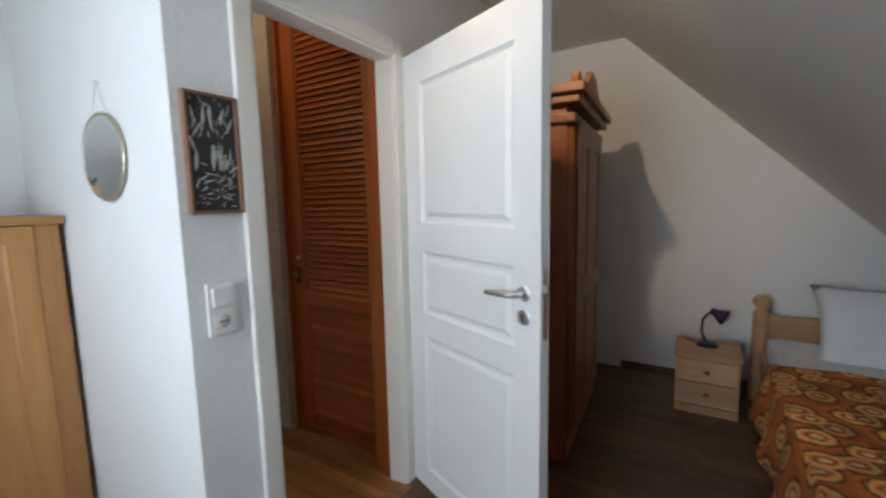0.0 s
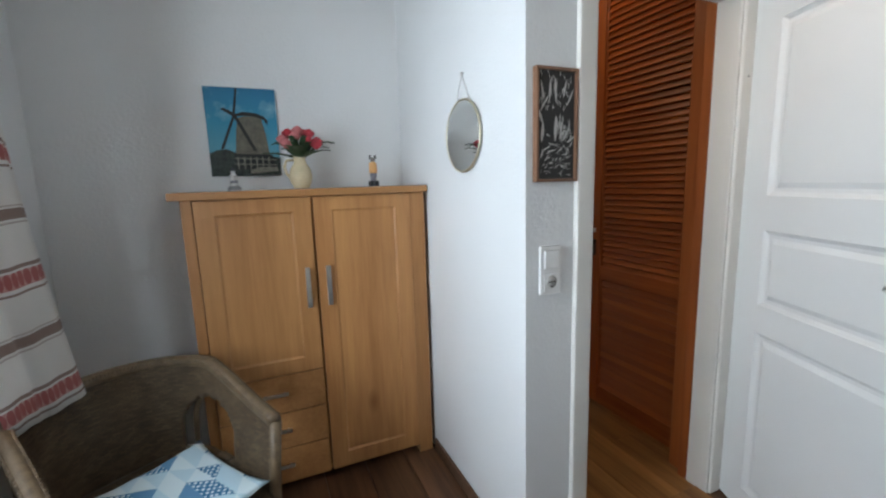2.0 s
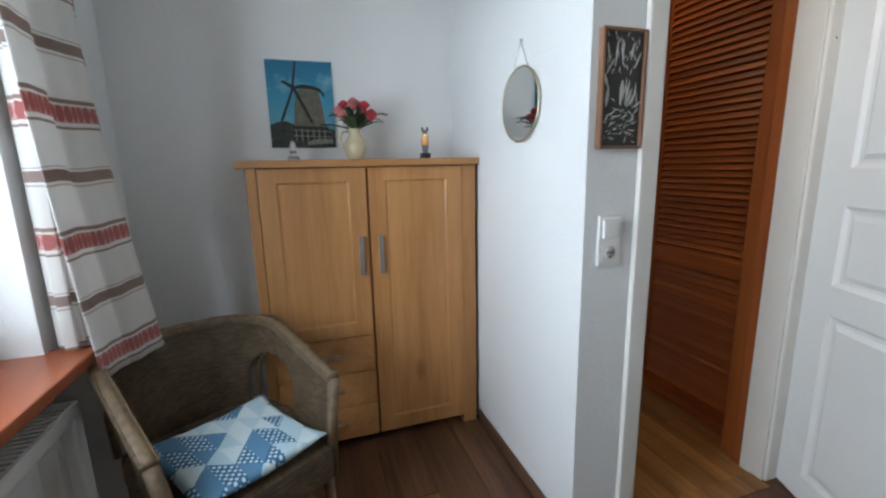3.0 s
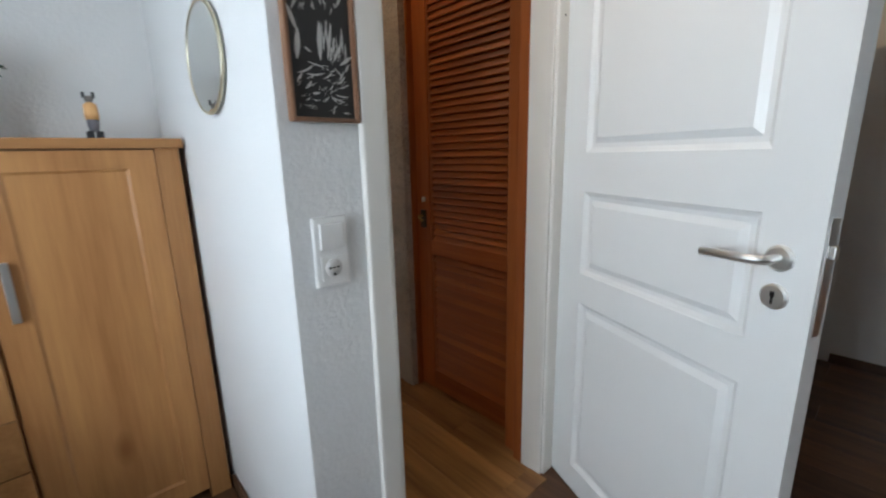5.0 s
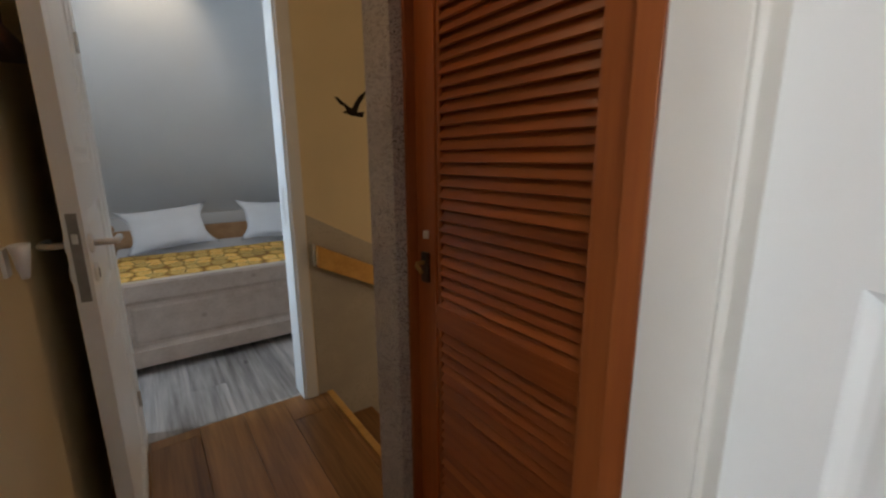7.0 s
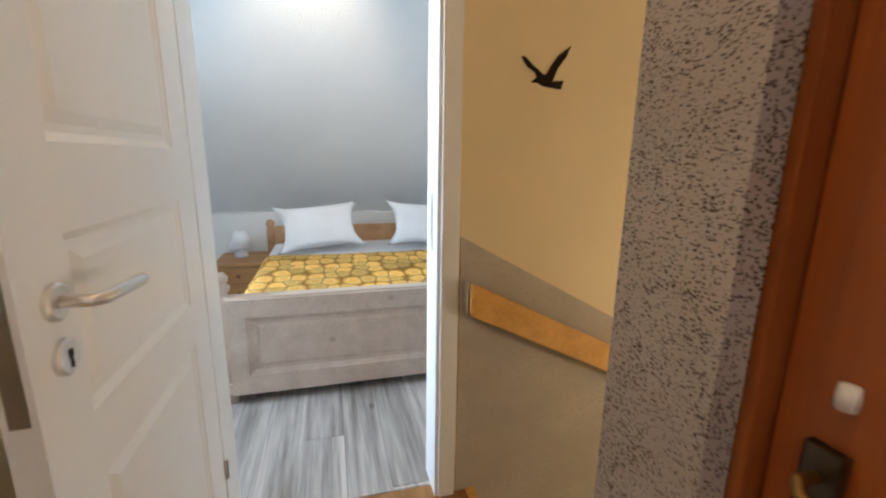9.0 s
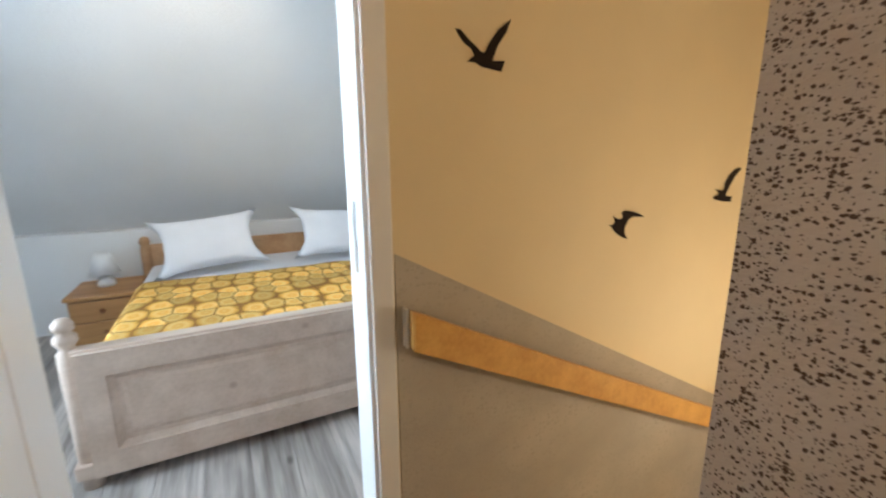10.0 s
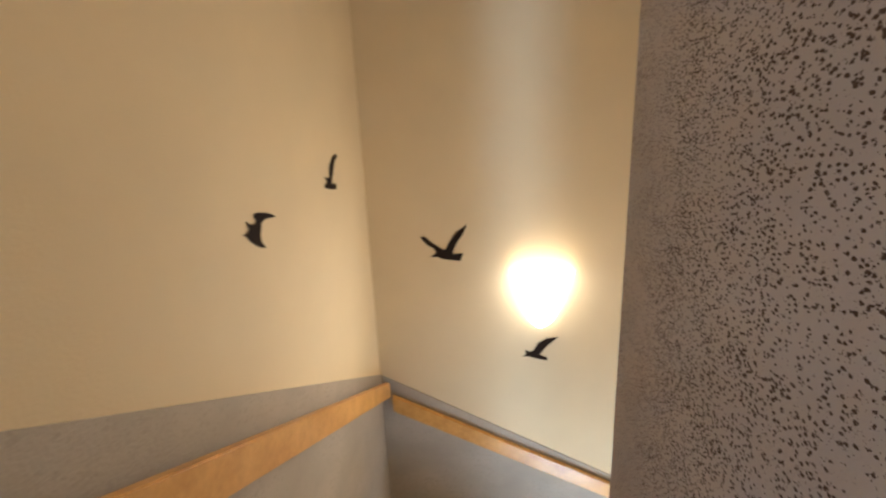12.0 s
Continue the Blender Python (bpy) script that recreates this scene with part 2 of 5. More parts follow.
def wicker(name, c1, c2):
    m, nd, ln, b = nodes_of(name)
    tc = nd.new("ShaderNodeTexCoord")
    br = nd.new("ShaderNodeTexBrick")
    br.inputs["Color1"].default_value, br.inputs["Color2"].default_value = (*c1, 1), (*c2, 1)
    br.inputs["Mortar"].default_value = (c1[0] * 0.25, c1[1] * 0.25, c1[2] * 0.25, 1)
    br.inputs["Scale"].default_value, br.inputs["Mortar Size"].default_value = 1.0, 0.0014
    br.inputs["Mortar Smooth"].default_value = 1.0
    br.inputs["Brick Width"].default_value, br.inputs["Row Height"].default_value = 0.022, 0.008
    ln.new(tc.outputs["UV"], br.inputs["Vector"])
    v = coords(nd, ln)
    n = noise_tex(nd, ln, v, 14, 4)
    mix = nd.new("ShaderNodeMix")
    mix.data_type, mix.blend_type = "RGBA", "MULTIPLY"
    nr = ramp(nd, [(0.3, (0.55, 0.5, 0.45)), (0.7, (1, 1, 1))])
    ln.new(n, nr.inputs[0])
    mix.inputs["Factor"].default_value = 1.0
    ln.new(br.outputs["Color"], mix.inputs["A"])
    ln.new(nr.outputs[0], mix.inputs["B"])
    ln.new(mix.outputs["Result"], b.inputs["Base Color"])
    b.inputs["Roughness"].default_value = 0.6
    inv = math_node(nd, ln, "SUBTRACT", 1.0, br.outputs["Fac"])
    add_bump(nd, ln, b, inv, 0.9, 0.004)
    return m


def glow(name, c, strength):
    m, nd, ln, b = nodes_of(name)
    b.inputs["Base Color"].default_value = (0.9, 0.88, 0.8, 1)
    b.inputs["Emission Color"].default_value, b.inputs["Emission Strength"].default_value = (*c, 1), strength
    return m


def plain(name, c, rough=0.5, metal=0.0):
    return paint(name, c, 0.05, rough, 12.0, 0.08, 220.0, 0.0005, metal)


M_WALL = paint("white_woodchip_wallpaper", (0.76, 0.76, 0.755), 0.03, 0.75, 1.5, 0.3, 80.0, 0.006)
M_CEIL = paint("ceiling_white_paint", (0.72, 0.68, 0.62), 0.04, 0.8, 1.2, 0.35, 120.0, 0.003)
M_HALLWALL = paint("ochre_wall_paint", (0.75, 0.60, 0.36), 0.05, 0.75, 1.4, 0.25, 140.0, 0.003)
M_DADO = speckle("grey_dado_plaster", (0.44, 0.38, 0.30), (0.40, 0.345, 0.27), 60.0, 0.85, 0.5)
M_STONE = speckle("speckled_pebble_plaster", (0.52, 0.455, 0.41), (0.085, 0.052, 0.038), 235.0, 0.85, 0.60)
M_WHITE = paint("white_lacquer", (0.80, 0.80, 0.79), 0.02, 0.32, 3.0, 0.06, 60.0, 0.001)
M_FRAME = paint("cream_white_frame_paint", (0.74, 0.71, 0.66), 0.03, 0.38, 3.0, 0.06, 60.0, 0.001)
M_PLASTIC = plain("white_switch_plastic", (0.80, 0.79, 0.77), 0.3)
M_FLOOR1 = wood("dark_laminate_plank", (0.028, 0.011, 0.006), (0.18, 0.082, 0.038), "x", 0.38)
M_FLOOR2 = wood("brown_laminate_plank", (0.125, 0.047, 0.014), (0.47, 0.225, 0.075), "x", 0.35)
M_FLOOR3 = wood("grey_oak_plank", (0.09, 0.068, 0.055), (0.68, 0.61, 0.56), "x", 0.5, 45, True, 5.2, (0.05, 0.036, 0.03))
M_BEECH = wood("oiled_beech", (0.31, 0.125, 0.040), (0.51, 0.25, 0.09), "z", 0.42, 70, True, 3.0, (0.26, 0.10, 0.03))
M_BEECHY = wood("oiled_beech_across", (0.31, 0.125, 0.040), (0.51, 0.25, 0.09), "y", 0.42, 70)
M_LOUVRE = wood("stained_pine", (0.23, 0.048, 0.009), (0.43, 0.122, 0.029), "z", 0.4, 60, True, 3.0, (0.08, 0.02, 0.006))
M_LOUVREX = wood("stained_pine_slat", (0.23, 0.048, 0.009), (0.43, 0.122, 0.029), "x", 0.4, 60)
M_PINE = wood("antique_pine", (0.15, 0.042, 0.011), (0.32, 0.112, 0.034), "z", 0.4, 60, True, 3.0, (0.10, 0.03, 0.01))
M_PINEL = wood("light_pine", (0.44, 0.23, 0.105), (0.63, 0.38, 0.20), "x", 0.5, 60, True, 4.0, (0.2, 0.08, 0.03))
M_PINEM = wood("honey_pine", (0.36, 0.15, 0.045), (0.56, 0.29, 0.11), "x", 0.45, 60, True, 4.0, (0.12, 0.04, 0.015))
M_RAIL = wood("varnished_pine_rail", (0.53, 0.25, 0.052), (0.77, 0.43, 0.12), "y", 0.35, 60, False, 2.2, (0.22, 0.07, 0.02))
M_WHITEWASH = wood("whitewashed_pine", (0.47, 0.345, 0.265), (0.64, 0.505, 0.415), "y", 0.55, 60, True, 4.0, (0.30, 0.2, 0.15))
M_SKIRT = wood("dark_skirting", (0.05, 0.022, 0.012), (0.14, 0.07, 0.04), "x", 0.4)
M_STEEL = paint("satin_steel", (0.74, 0.73, 0.71), 0.04, 0.36, 20, 0.05, 400, 0.0005, 1.0)
M_BRASS = paint("aged_brass", (0.45, 0.30, 0.12), 0.2, 0.35, 30, 0.1, 200, 0.0005, 1.0)
M_PLATE = paint("dull_steel_plate", (0.30, 0.29, 0.27), 0.15, 0.42, 20, 0.08, 300, 0.0005, 1.0)
M_IRON = paint("blackened_iron", (0.10, 0.085, 0.07), 0.3, 0.32, 30, 0.1, 200, 0.0005, 1.0)
# near-black for joints and holes; in the radiator it paints the inner shade
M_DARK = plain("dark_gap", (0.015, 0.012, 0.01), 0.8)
M_BIRD = plain("dark_brown_vinyl", (0.022, 0.014, 0.010), 0.9)
M_BIRD.node_tree.nodes["Principled BSDF"].inputs["Specular IOR Level"].default_value = 0.15
M_SILL = paint("red_brown_sill", (0.33, 0.09, 0.04), 0.12, 0.28, 4.0, 0.05, 80)
M_RAD = paint("radiator_enamel", (0.66, 0.65, 0.62), 0.04, 0.35, 3.0, 0.03, 60)
M_SHEET = paint("white_cotton", (0.80, 0.80, 0.82), 0.04, 0.9, 5.0, 0.35, 60, 0.004)
M_CURTAIN = curtain_cloth()
M_PATCH = patchwork()
M_WICKER = wicker("woven_rattan", (0.175, 0.115, 0.06), (0.10, 0.064, 0.034))
M_CANE = paint("rattan_rim", (0.13, 0.085, 0.046), 0.3, 0.5, 40, 0.5, 160, 0.003)
M_COVER1 = floral("orange_flower_print", 8.0, [(0.0, (0.12, 0.03, 0.01)), (0.12, (0.74, 0.24, 0.03)), (0.20, (0.78, 0.56, 0.27)), (0.27, (0.16, 0.04, 0.012)), (0.33, (0.74, 0.19, 0.02)), (0.45, (0.76, 0.44, 0.14)), (0.55, (0.13, 0.03, 0.01)), (0.66, (0.5, 0.13, 0.02))], 0.95, uv=True)
M_COVER2 = floral("yellow_cell_print", 10.0, [(0.0, (0.90, 0.60, 0.22)), (0.28, (0.82, 0.40, 0.06)), (0.44, (0.90, 0.56, 0.17)), (0.64, (0.80, 0.40, 0.06)), (0.78, (0.40, 0.16, 0.018))], 0.95, 0.045, (0.30, 0.115, 0.012), (0.75, 1, 1), 0.7)
M_NAVY = plain("navy_lamp_enamel", (0.012, 0.018, 0.05), 0.3)
M_GLAZE = paint("cream_glazed_pottery", (0.62, 0.52, 0.34), 0.12, 0.22, 20, 0.03, 100)
M_LEAF = paint("dark_leaf", (0.035, 0.075, 0.03), 0.4, 0.6, 40, 0.2, 200)
M_ROSE = paint("red_rose_silk", (0.45, 0.035, 0.05), 0.35, 0.7, 40, 0.2, 200)
M_ROSEP = paint("pink_rose_silk", (0.56, 0.18, 0.18), 0.3, 0.7, 40, 0.2, 200)
M_BLACKINK = plain("black_print_ink", (0.018, 0.017, 0.017), 0.5)
M_WHITEINK = plain("white_print_paper", (0.55, 0.54, 0.52), 0.6)
M_PICFRAME = wood("picture_frame_wood", (0.12, 0.055, 0.03), (0.27, 0.14, 0.08), "z", 0.4)


# ---- mesh helpers ----
from mathutils.geometry import tessellate_polygon


def part(name, bm, material, parent=None, label="", smooth=False):
    """Links a bmesh as one mesh object, under a thing or a part where one is given."""
    bmesh.ops.recalc_face_normals(bm, faces=bm.faces)
    me = bpy.data.meshes.new(name)
    bm.to_mesh(me)
    bm.free()
    me.materials.append(material)
    if smooth:
        for p in me.polygons:
            p.use_smooth = True
    ob = new(name, me)
    ob.parent = parent
    if label:
        tagged(ob, label)
    return ob


def thing(name, m, label, category, group="", kind=""):
    ob = new(name)
    ob.empty_display_size = 0.05
    ob.matrix_world = m
    return tagged(ob, label, category, group, kind)


def add_box(bm, x0, x1, y0, y1, z0, z1, bev=0.0):
    vs = bmesh.ops.create_cube(bm, size=1.0, matrix=Matrix.Translation(((x0 + x1) / 2, (y0 + y1) / 2, (z0 + z1) / 2)) @ Matrix.Diagonal((x1 - x0, y1 - y0, z1 - z0, 1)))["verts"]
    if bev:
        es = {e for v in vs for e in v.link_edges}
        bmesh.ops.bevel(bm, geom=list(es), offset=bev, segments=2, profile=0.6, affect="EDGES")
    return bm


def box(x0, x1, y0, y1, z0, z1, bev=0.0):
    return add_box(bmesh.new(), x0, x1, y0, y1, z0, z1, bev)


def boxes(*rows, bev=0.0):
    bm = bmesh.new()
    for r in rows:
        add_box(bm, *r, bev=bev)
    return bm


def lathe(profile, seg=24, at=(0, 0, 0), bm=None, squash=1.0):
    """A turned solid round z from (radius, height) pairs."""
    bm = bm or bmesh.new()
    rings = []
    for r, z in profile:
        if r < 1e-5:
            rings.append([bm.verts.new((at[0], at[1], at[2] + z))])
        else:
            rings.append([bm.verts.new((at[0] + r * math.cos(2 * math.pi * i / seg), at[1] + squash * r * math.sin(2 * math.pi * i / seg), at[2] + z)) for i in range(seg)])
    for a, b in zip(rings, rings[1:]):
        for i in range(seg):
            j = (i + 1) % seg
            q = [a[i % len(a)], a[j % len(a)], b[j % len(b)], b[i % len(b)]]
            q = list(dict.fromkeys(q))
            if len(q) > 2:
                bm.faces.new(q)
    for ring in (rings[0], rings[-1]):
        if len(ring) > 2:
            bm.faces.new(ring)
    return bm


def tube(points, r, seg=10, bm=None, closed=False):
    """A round bar along a line of points; r may be one radius or one for each point."""
    bm = bm or bmesh.new()
    pts = [Vector(p) for p in points]
    rs = r if isinstance(r, (list, tuple)) else [r] * len(pts)
    rings, up = [], None
    for i, p in enumerate(pts):
        if closed:
            d = pts[(i + 1) % len(pts)] - pts[i - 1]
        else:
            d = pts[min(i + 1, len(pts) - 1)] - pts[max(i - 1, 0)]
        d.normalize()
        if up is None:
            up = d.orthogonal().normalized()
        up = (up - d * up.dot(d)).normalized()
        side = d.cross(up)
        rings.append([bm.verts.new(p + rs[i] * (math.cos(a) * up + math.sin(a) * side)) for a in (2 * math.pi * k / seg for k in range(seg))])
    n = len(rings)
    for i in range(n if closed else n - 1):
        a, b = rings[i], rings[(i + 1) % n]
        for k in range(seg):
            bm.faces.new((a[k], a[(k + 1) % seg], b[(k + 1) % seg], b[k]))
    if not closed:
        bm.faces.new(rings[0])
        bm.faces.new(rings[-1])
    return bm


def slab(w, h, t, panels, inset=0.03, depth=0.012, raised=0.0):
    """A leaf from x 0 to w, z 0 to h, y 0 to -t, with sunk moulded panels (x0, x1, z0, z1) on both faces."""
    bm = bmesh.new()
    xs = sorted({0.0, w, *(p[0] for p in panels), *(p[1] for p in panels)})
    zs = sorted({0.0, h, *(p[2] for p in panels), *(p[3] for p in panels)})
    for y, s in ((0.0, -1), (-t, 1)):
        grid = {(x, z): bm.verts.new((x, y, z)) for x in xs for z in zs}
        for x0, x1 in zip(xs, xs[1:]):
            for z0, z1 in zip(zs, zs[1:]):
                cx, cz = (x0 + x1) / 2, (z0 + z1) / 2
                ring = [grid[x0, z0], grid[x1, z0], grid[x1, z1], grid[x0, z1]]
                if not any(a < cx < b and c < cz < d for a, b, c, d in panels):
                    bm.faces.new(ring)
        for a, b, c, d in panels:
            loop = [(x, c) for x in xs if a <= x <= b] + [(b, z) for z in zs if c < z <= d] + [(x, d) for x in reversed(xs) if a <= x < b] + [(a, z) for z in reversed(zs) if c < z < d]
            prev = [grid[q] for q in loop]
            steps = [(inset * 0.1, depth * 0.3), (inset * 0.9, depth * 0.95), (inset, depth)]
            if raised:
                steps += [(inset + 0.012, depth), (inset + 0.03, depth - raised)]
            for i, dep in steps:
                cur = [bm.verts.new((min(max(x, a + i), b - i), y + s * dep, min(max(z, c + i), d - i))) for x, z in loop]
                for k in range(len(loop)):
                    kk = (k + 1) % len(loop)
                    if (prev[k].co - prev[kk].co).length > 1e-6 or (cur[k].co - cur[kk].co).length > 1e-6:
                        bm.faces.new((prev[k], prev[kk], cur[kk], cur[k]))
                prev = cur
            bm.faces.new(prev)
    bm.verts.ensure_lookup_table()
    for (x0, z0), (x1, z1) in (((0, 0), (w, 0)), ((w, 0), (w, h)), ((w, h), (0, h)), ((0, h), (0, 0))):
        q = [bm.verts.new((x0, 0, z0)), bm.verts.new((x1, 0, z1)), bm.verts.new((x1, -t, z1)), bm.verts.new((x0, -t, z0))]
        bm.faces.new(q)
    bmesh.ops.remove_doubles(bm, verts=bm.verts, dist=1e-5)
    return bm


def prism(outline, t):
    """A flat shape in x and z with thickness t towards y 0 to -t."""
    bm = bmesh.new()
    a = [bm.verts.new((x, 0, z)) for x, z in outline]
    b = [bm.verts.new((x, -t, z)) for x, z in outline]
    for tri in tessellate_polygon([[Vector((x, z, 0)) for x, z in outline]]):
        bm.faces.new([a[k] for k in tri])
        bm.faces.new([b[k] for k in tri])
    for i in range(len(a)):
        j = (i + 1) % len(a)
        bm.faces.new((a[i], a[j], b[j], b[i]))
    return bm


def pillow_mesh(w, d, h, n=14, sag=0.0, pinch=0.06):
    """A stuffed cushion, w by d, with pointed corners."""
    bm = bmesh.new()
    rows = {}
    for side in (1, -1):
        for i in range(n + 1):
            for j in range(n + 1):
                u, v = 2 * i / n - 1, 2 * j / n - 1
                edge = (1 - u * u) * (1 - v * v)
                k = 1 - pinch * (1 - abs(u) ** 3) * (abs(v) ** 4) - pinch * (1 - abs(v) ** 3) * (abs(u) ** 4)
                z = side * h / 2 * edge ** 0.42 + 0.008 * noise.noise((u * 2, v * 2, side * 3.0)) * (edge > 0)
                if edge < 1e-9 and side == -1:
                    rows[side, i, j] = rows[1, i, j]
                else:
                    rows[side, i, j] = bm.verts.new((u * w / 2 * k, v * d / 2 * k, z + sag * (u * u + v * v)))
        for i in range(n):
            for j in range(n):
                bm.faces.new((rows[side, i, j], rows[side, i + 1, j], rows[side, i + 1, j + 1], rows[side, i, j + 1]))
    return bm


def structure(name, bm, material, label, category):
    return tagged(part(name, bm, material), label, category, kind="structure")


# ---- the large structure ----
TOP = 2.5
WT = 0.12
structure("wall_window", boxes((-2.39, 2.0, -1.15, -0.9, 0, 0.74), (-2.39, -1.52, -1.15, -0.9, 0.74, TOP), (-0.2, 2.0, -1.15, -0.9, 0.74, TOP), (-1.52, -0.2, -1.15, -0.9, 2.08, TOP)),
          M_WALL, "white woodchip wall round the window", "wall")
structure("wall_cabinet", box(-2.39, -2.27, -0.9, 0.614, 0, TOP), M_WALL, "white woodchip wall behind the cabinet", "wall")
structure("wall_mirror", box(-3.0, -1.13, 0.614, 0.66, 0, TOP), M_WALL, "white woodchip wall with the round mirror", "wall")
structure("wall_door", boxes((-1.19, -1.13, 0.66, 0.80, 0, TOP), (-1.19, -1.13, 0.80, 1.575, 1.985, TOP), (-1.19, -1.13, 1.575, 3.5, 0, TOP)),
          M_WALL, "white woodchip wall with the doorway", "wall")
structure("wall_gable", box(-1.19, 2.0, 3.5, 3.62, 0, 2.62), M_WALL, "white gable wall behind bed and wardrobe", "wall")
structure("wall_knee", box(1.6, 1.72, -0.9, 3.5, 0, 0.9), M_WALL, "low white knee wall under the roof slope", "wall")
structure("ceiling", box(-3.0, -0.50, -0.9, 3.5, TOP, TOP + 0.1), M_CEIL, "warm white flat ceiling", "ceiling")
bm = bmesh.new()
for y in (-0.9, 3.5):
    for x, z in ((-0.50, 2.5), (1.75, 0.322), (1.75, 0.462), (-0.50, 2.64)):
        bm.verts.new((x, y, z))
bm.verts.ensure_lookup_table()
V = bm.verts
for q in ((0, 1, 2, 3), (4, 5, 6, 7), (0, 1, 5, 4), (2, 3, 7, 6), (0, 3, 7, 4), (1, 2, 6, 5)):
    bm.faces.new([V[i] for i in q])
structure("ceiling_slope", bm, M_CEIL, "white sloping roof ceiling over the bed", "ceiling")

# hall
structure("wall_hall_south", box(-3.0, -1.25, 0.66, 0.72, 0, TOP), M_HALLWALL, "ochre painted hall wall", "wall")
structure("wall_hall_east", boxes((-1.25, -1.19, 0.66, 0.80, 0, TOP), (-1.25, -1.19, 0.80, 1.575, 1.985, TOP), (-1.25, -1.19, 1.537, 1.6, 0, TOP)),
          M_HALLWALL, "ochre painted hall wall round the doorway", "wall")
structure("wall_birds", boxes((-3.06, -3.0, -1.6, 0.76, 0, TOP), (-3.06, -3.0, 0.76, 1.60, 1.985, TOP), (-3.06, -3.0, 1.60, 3.6, -2.6, TOP)),
          M_HALLWALL, "ochre painted stairwell wall with bird stickers", "wall")
structure("wall_stairs_end", box(-3.06, -1.25, 3.6, 3.72, -2.6, TOP), M_HALLWALL, "ochre painted end wall of the stairwell", "wall")
structure("wall_stairs_east", boxes((-1.25, -1.19, 1.6, 2.8, -2.6, TOP), (-1.25, -1.19, 2.8, 3.55, -0.65, TOP), (-1.25, -1.19, 3.55, 3.6, -2.6, TOP)), M_HALLWALL, "ochre painted wall beside the lower stairs", "wall")
bm = prism([(-2.152, 1.564), (-1.992, 1.564), (-1.992, 2.12), (-2.156, 2.12)], TOP + 2.6)
bmesh.ops.rotate(bm, verts=bm.verts, matrix=Matrix.Rotation(radians(-90), 3, "X"))
bmesh.ops.translate(bm, verts=bm.verts, vec=(0, 0, -2.6))
structure("wall_pebble", bm, M_STONE, "wall end in grey plaster with dark brown speckles", "wall")
structure("wall_closet_back", box(-1.991, -1.25, 1.93, 2.07, -2.6, TOP), M_HALLWALL, "plain wall behind the louvre door", "wall")
structure("wall_closet_head", box(-1.991, -1.25, 1.62, 1.93, 2.432, TOP), M_HALLWALL, "plain wall strip above the louvre door", "wall")
structure("ceiling_hall", box(-3.0, -1.13, 0.66, 3.6, TOP + 0.002, TOP + 0.1), M_CEIL, "white hall ceiling", "ceiling")
# dado along the stairs
bm = prism([(1.615, -2.4), (3.6, -2.4), (3.6, -0.095), (1.615, 0.983)], 0.006)
ob = structure("dado_birds", bm, M_DADO, "grey rough plaster dado with a slanting top edge", "dado")
ob.matrix_world = pose(-3.0, 0, 0, 0, 0, 90)
bm = prism([(-2.994, -2.4), (-1.25, -2.4), (-1.25, -0.945), (-2.994, -0.097)], 0.006)
ob = structure("dado_end", bm, M_DADO, "grey rough plaster dado with a slanting top edge", "dado")
ob.matrix_world = pose(0, 3.6, 0)

# bedroom beyond the hall
structure("wall_bedroom_east", boxes((-3.12, -3.06, -1.6, 0.76, 0, TOP), (-3.12, -3.06, 0.76, 1.60, 1.985, TOP), (-3.12, -3.06, 1.60, 3.0, 0, TOP)),
          M_WALL, "white bedroom wall with the doorway", "wall")
structure("wall_bedroom_north", box(-5.92, -3.06, 3.0, 3.12, 0, TOP), M_WALL, "white bedroom wall", "wall")
structure("wall_bedroom_window", boxes((-5.92, -4.2, -1.62, -1.5, 0, TOP), (-3.34, -3.0, -1.62, -1.5, 0, TOP), (-4.2, -3.34, -1.62, -1.5, 0, 0.85), (-4.2, -3.34, -1.62, -1.5, 2.1, TOP)),
          M_WALL, "white bedroom wall with a window", "wall")
structure("wall_bedroom_knee", box(-5.92, -5.8, -1.5, 3.0, 0, 0.72), M_WALL, "low white knee wall behind the bed", "wall")
bm = bmesh.new()
for y in (-1.5, 3.0):
    for x, z in ((-5.92, 0.72), (-4.02, 2.5), (-4.02, 2.66), (-5.92, 0.88)):
        bm.verts.new((x, y, z))
bm.verts.ensure_lookup_table()
V = bm.verts
for q in ((0, 1, 2, 3), (4, 5, 6, 7), (0, 1, 5, 4), (2, 3, 7, 6), (0, 3, 7, 4), (1, 2, 6, 5)):
    bm.faces.new([V[i] for i in q])
structure("ceiling_bedroom_slope", bm, M_WALL, "white sloping roof ceiling of the bedroom", "ceiling")
structure("ceiling_bedroom", box(-4.02, -3.0, -1.5, 3.0, TOP + 0.004, TOP + 0.1), M_WALL, "white flat bedroom ceiling", "ceiling")

# floors: a base each, planks are laid at the end
FLOOR1 = structure("floor", boxes((-2.39, 2.0, -1.0, 0.6, -0.2, -0.012), (-1.16, 2.0, 0.6, 3.5, -0.2, -0.012)), M_DARK, "dark brown laminate plank floor", "floor")
FLOOR2 = structure("floor_hall", box(-3.06, -1.162, 0.602, 1.66, -0.2, -0.012), M_DARK, "brown laminate plank floor of the landing", "floor")
FLOOR3 = structure("floor_bedroom", box(-5.92, -3.06, -1.6, 3.0, -0.2, -0.012), M_DARK, "light grey knotty plank floor", "floor")
structure("trim_stair_nosing", box(-3.0, -2.2, 1.655, 1.69, -0.03, 0.004, 0.004), M_RAIL, "light wooden nosing at the head of the stairs", "trim")
stairs = thing("staircase", pose(0, 0, 0), "brown wooden winding stairs going down beside the landing", "staircase")
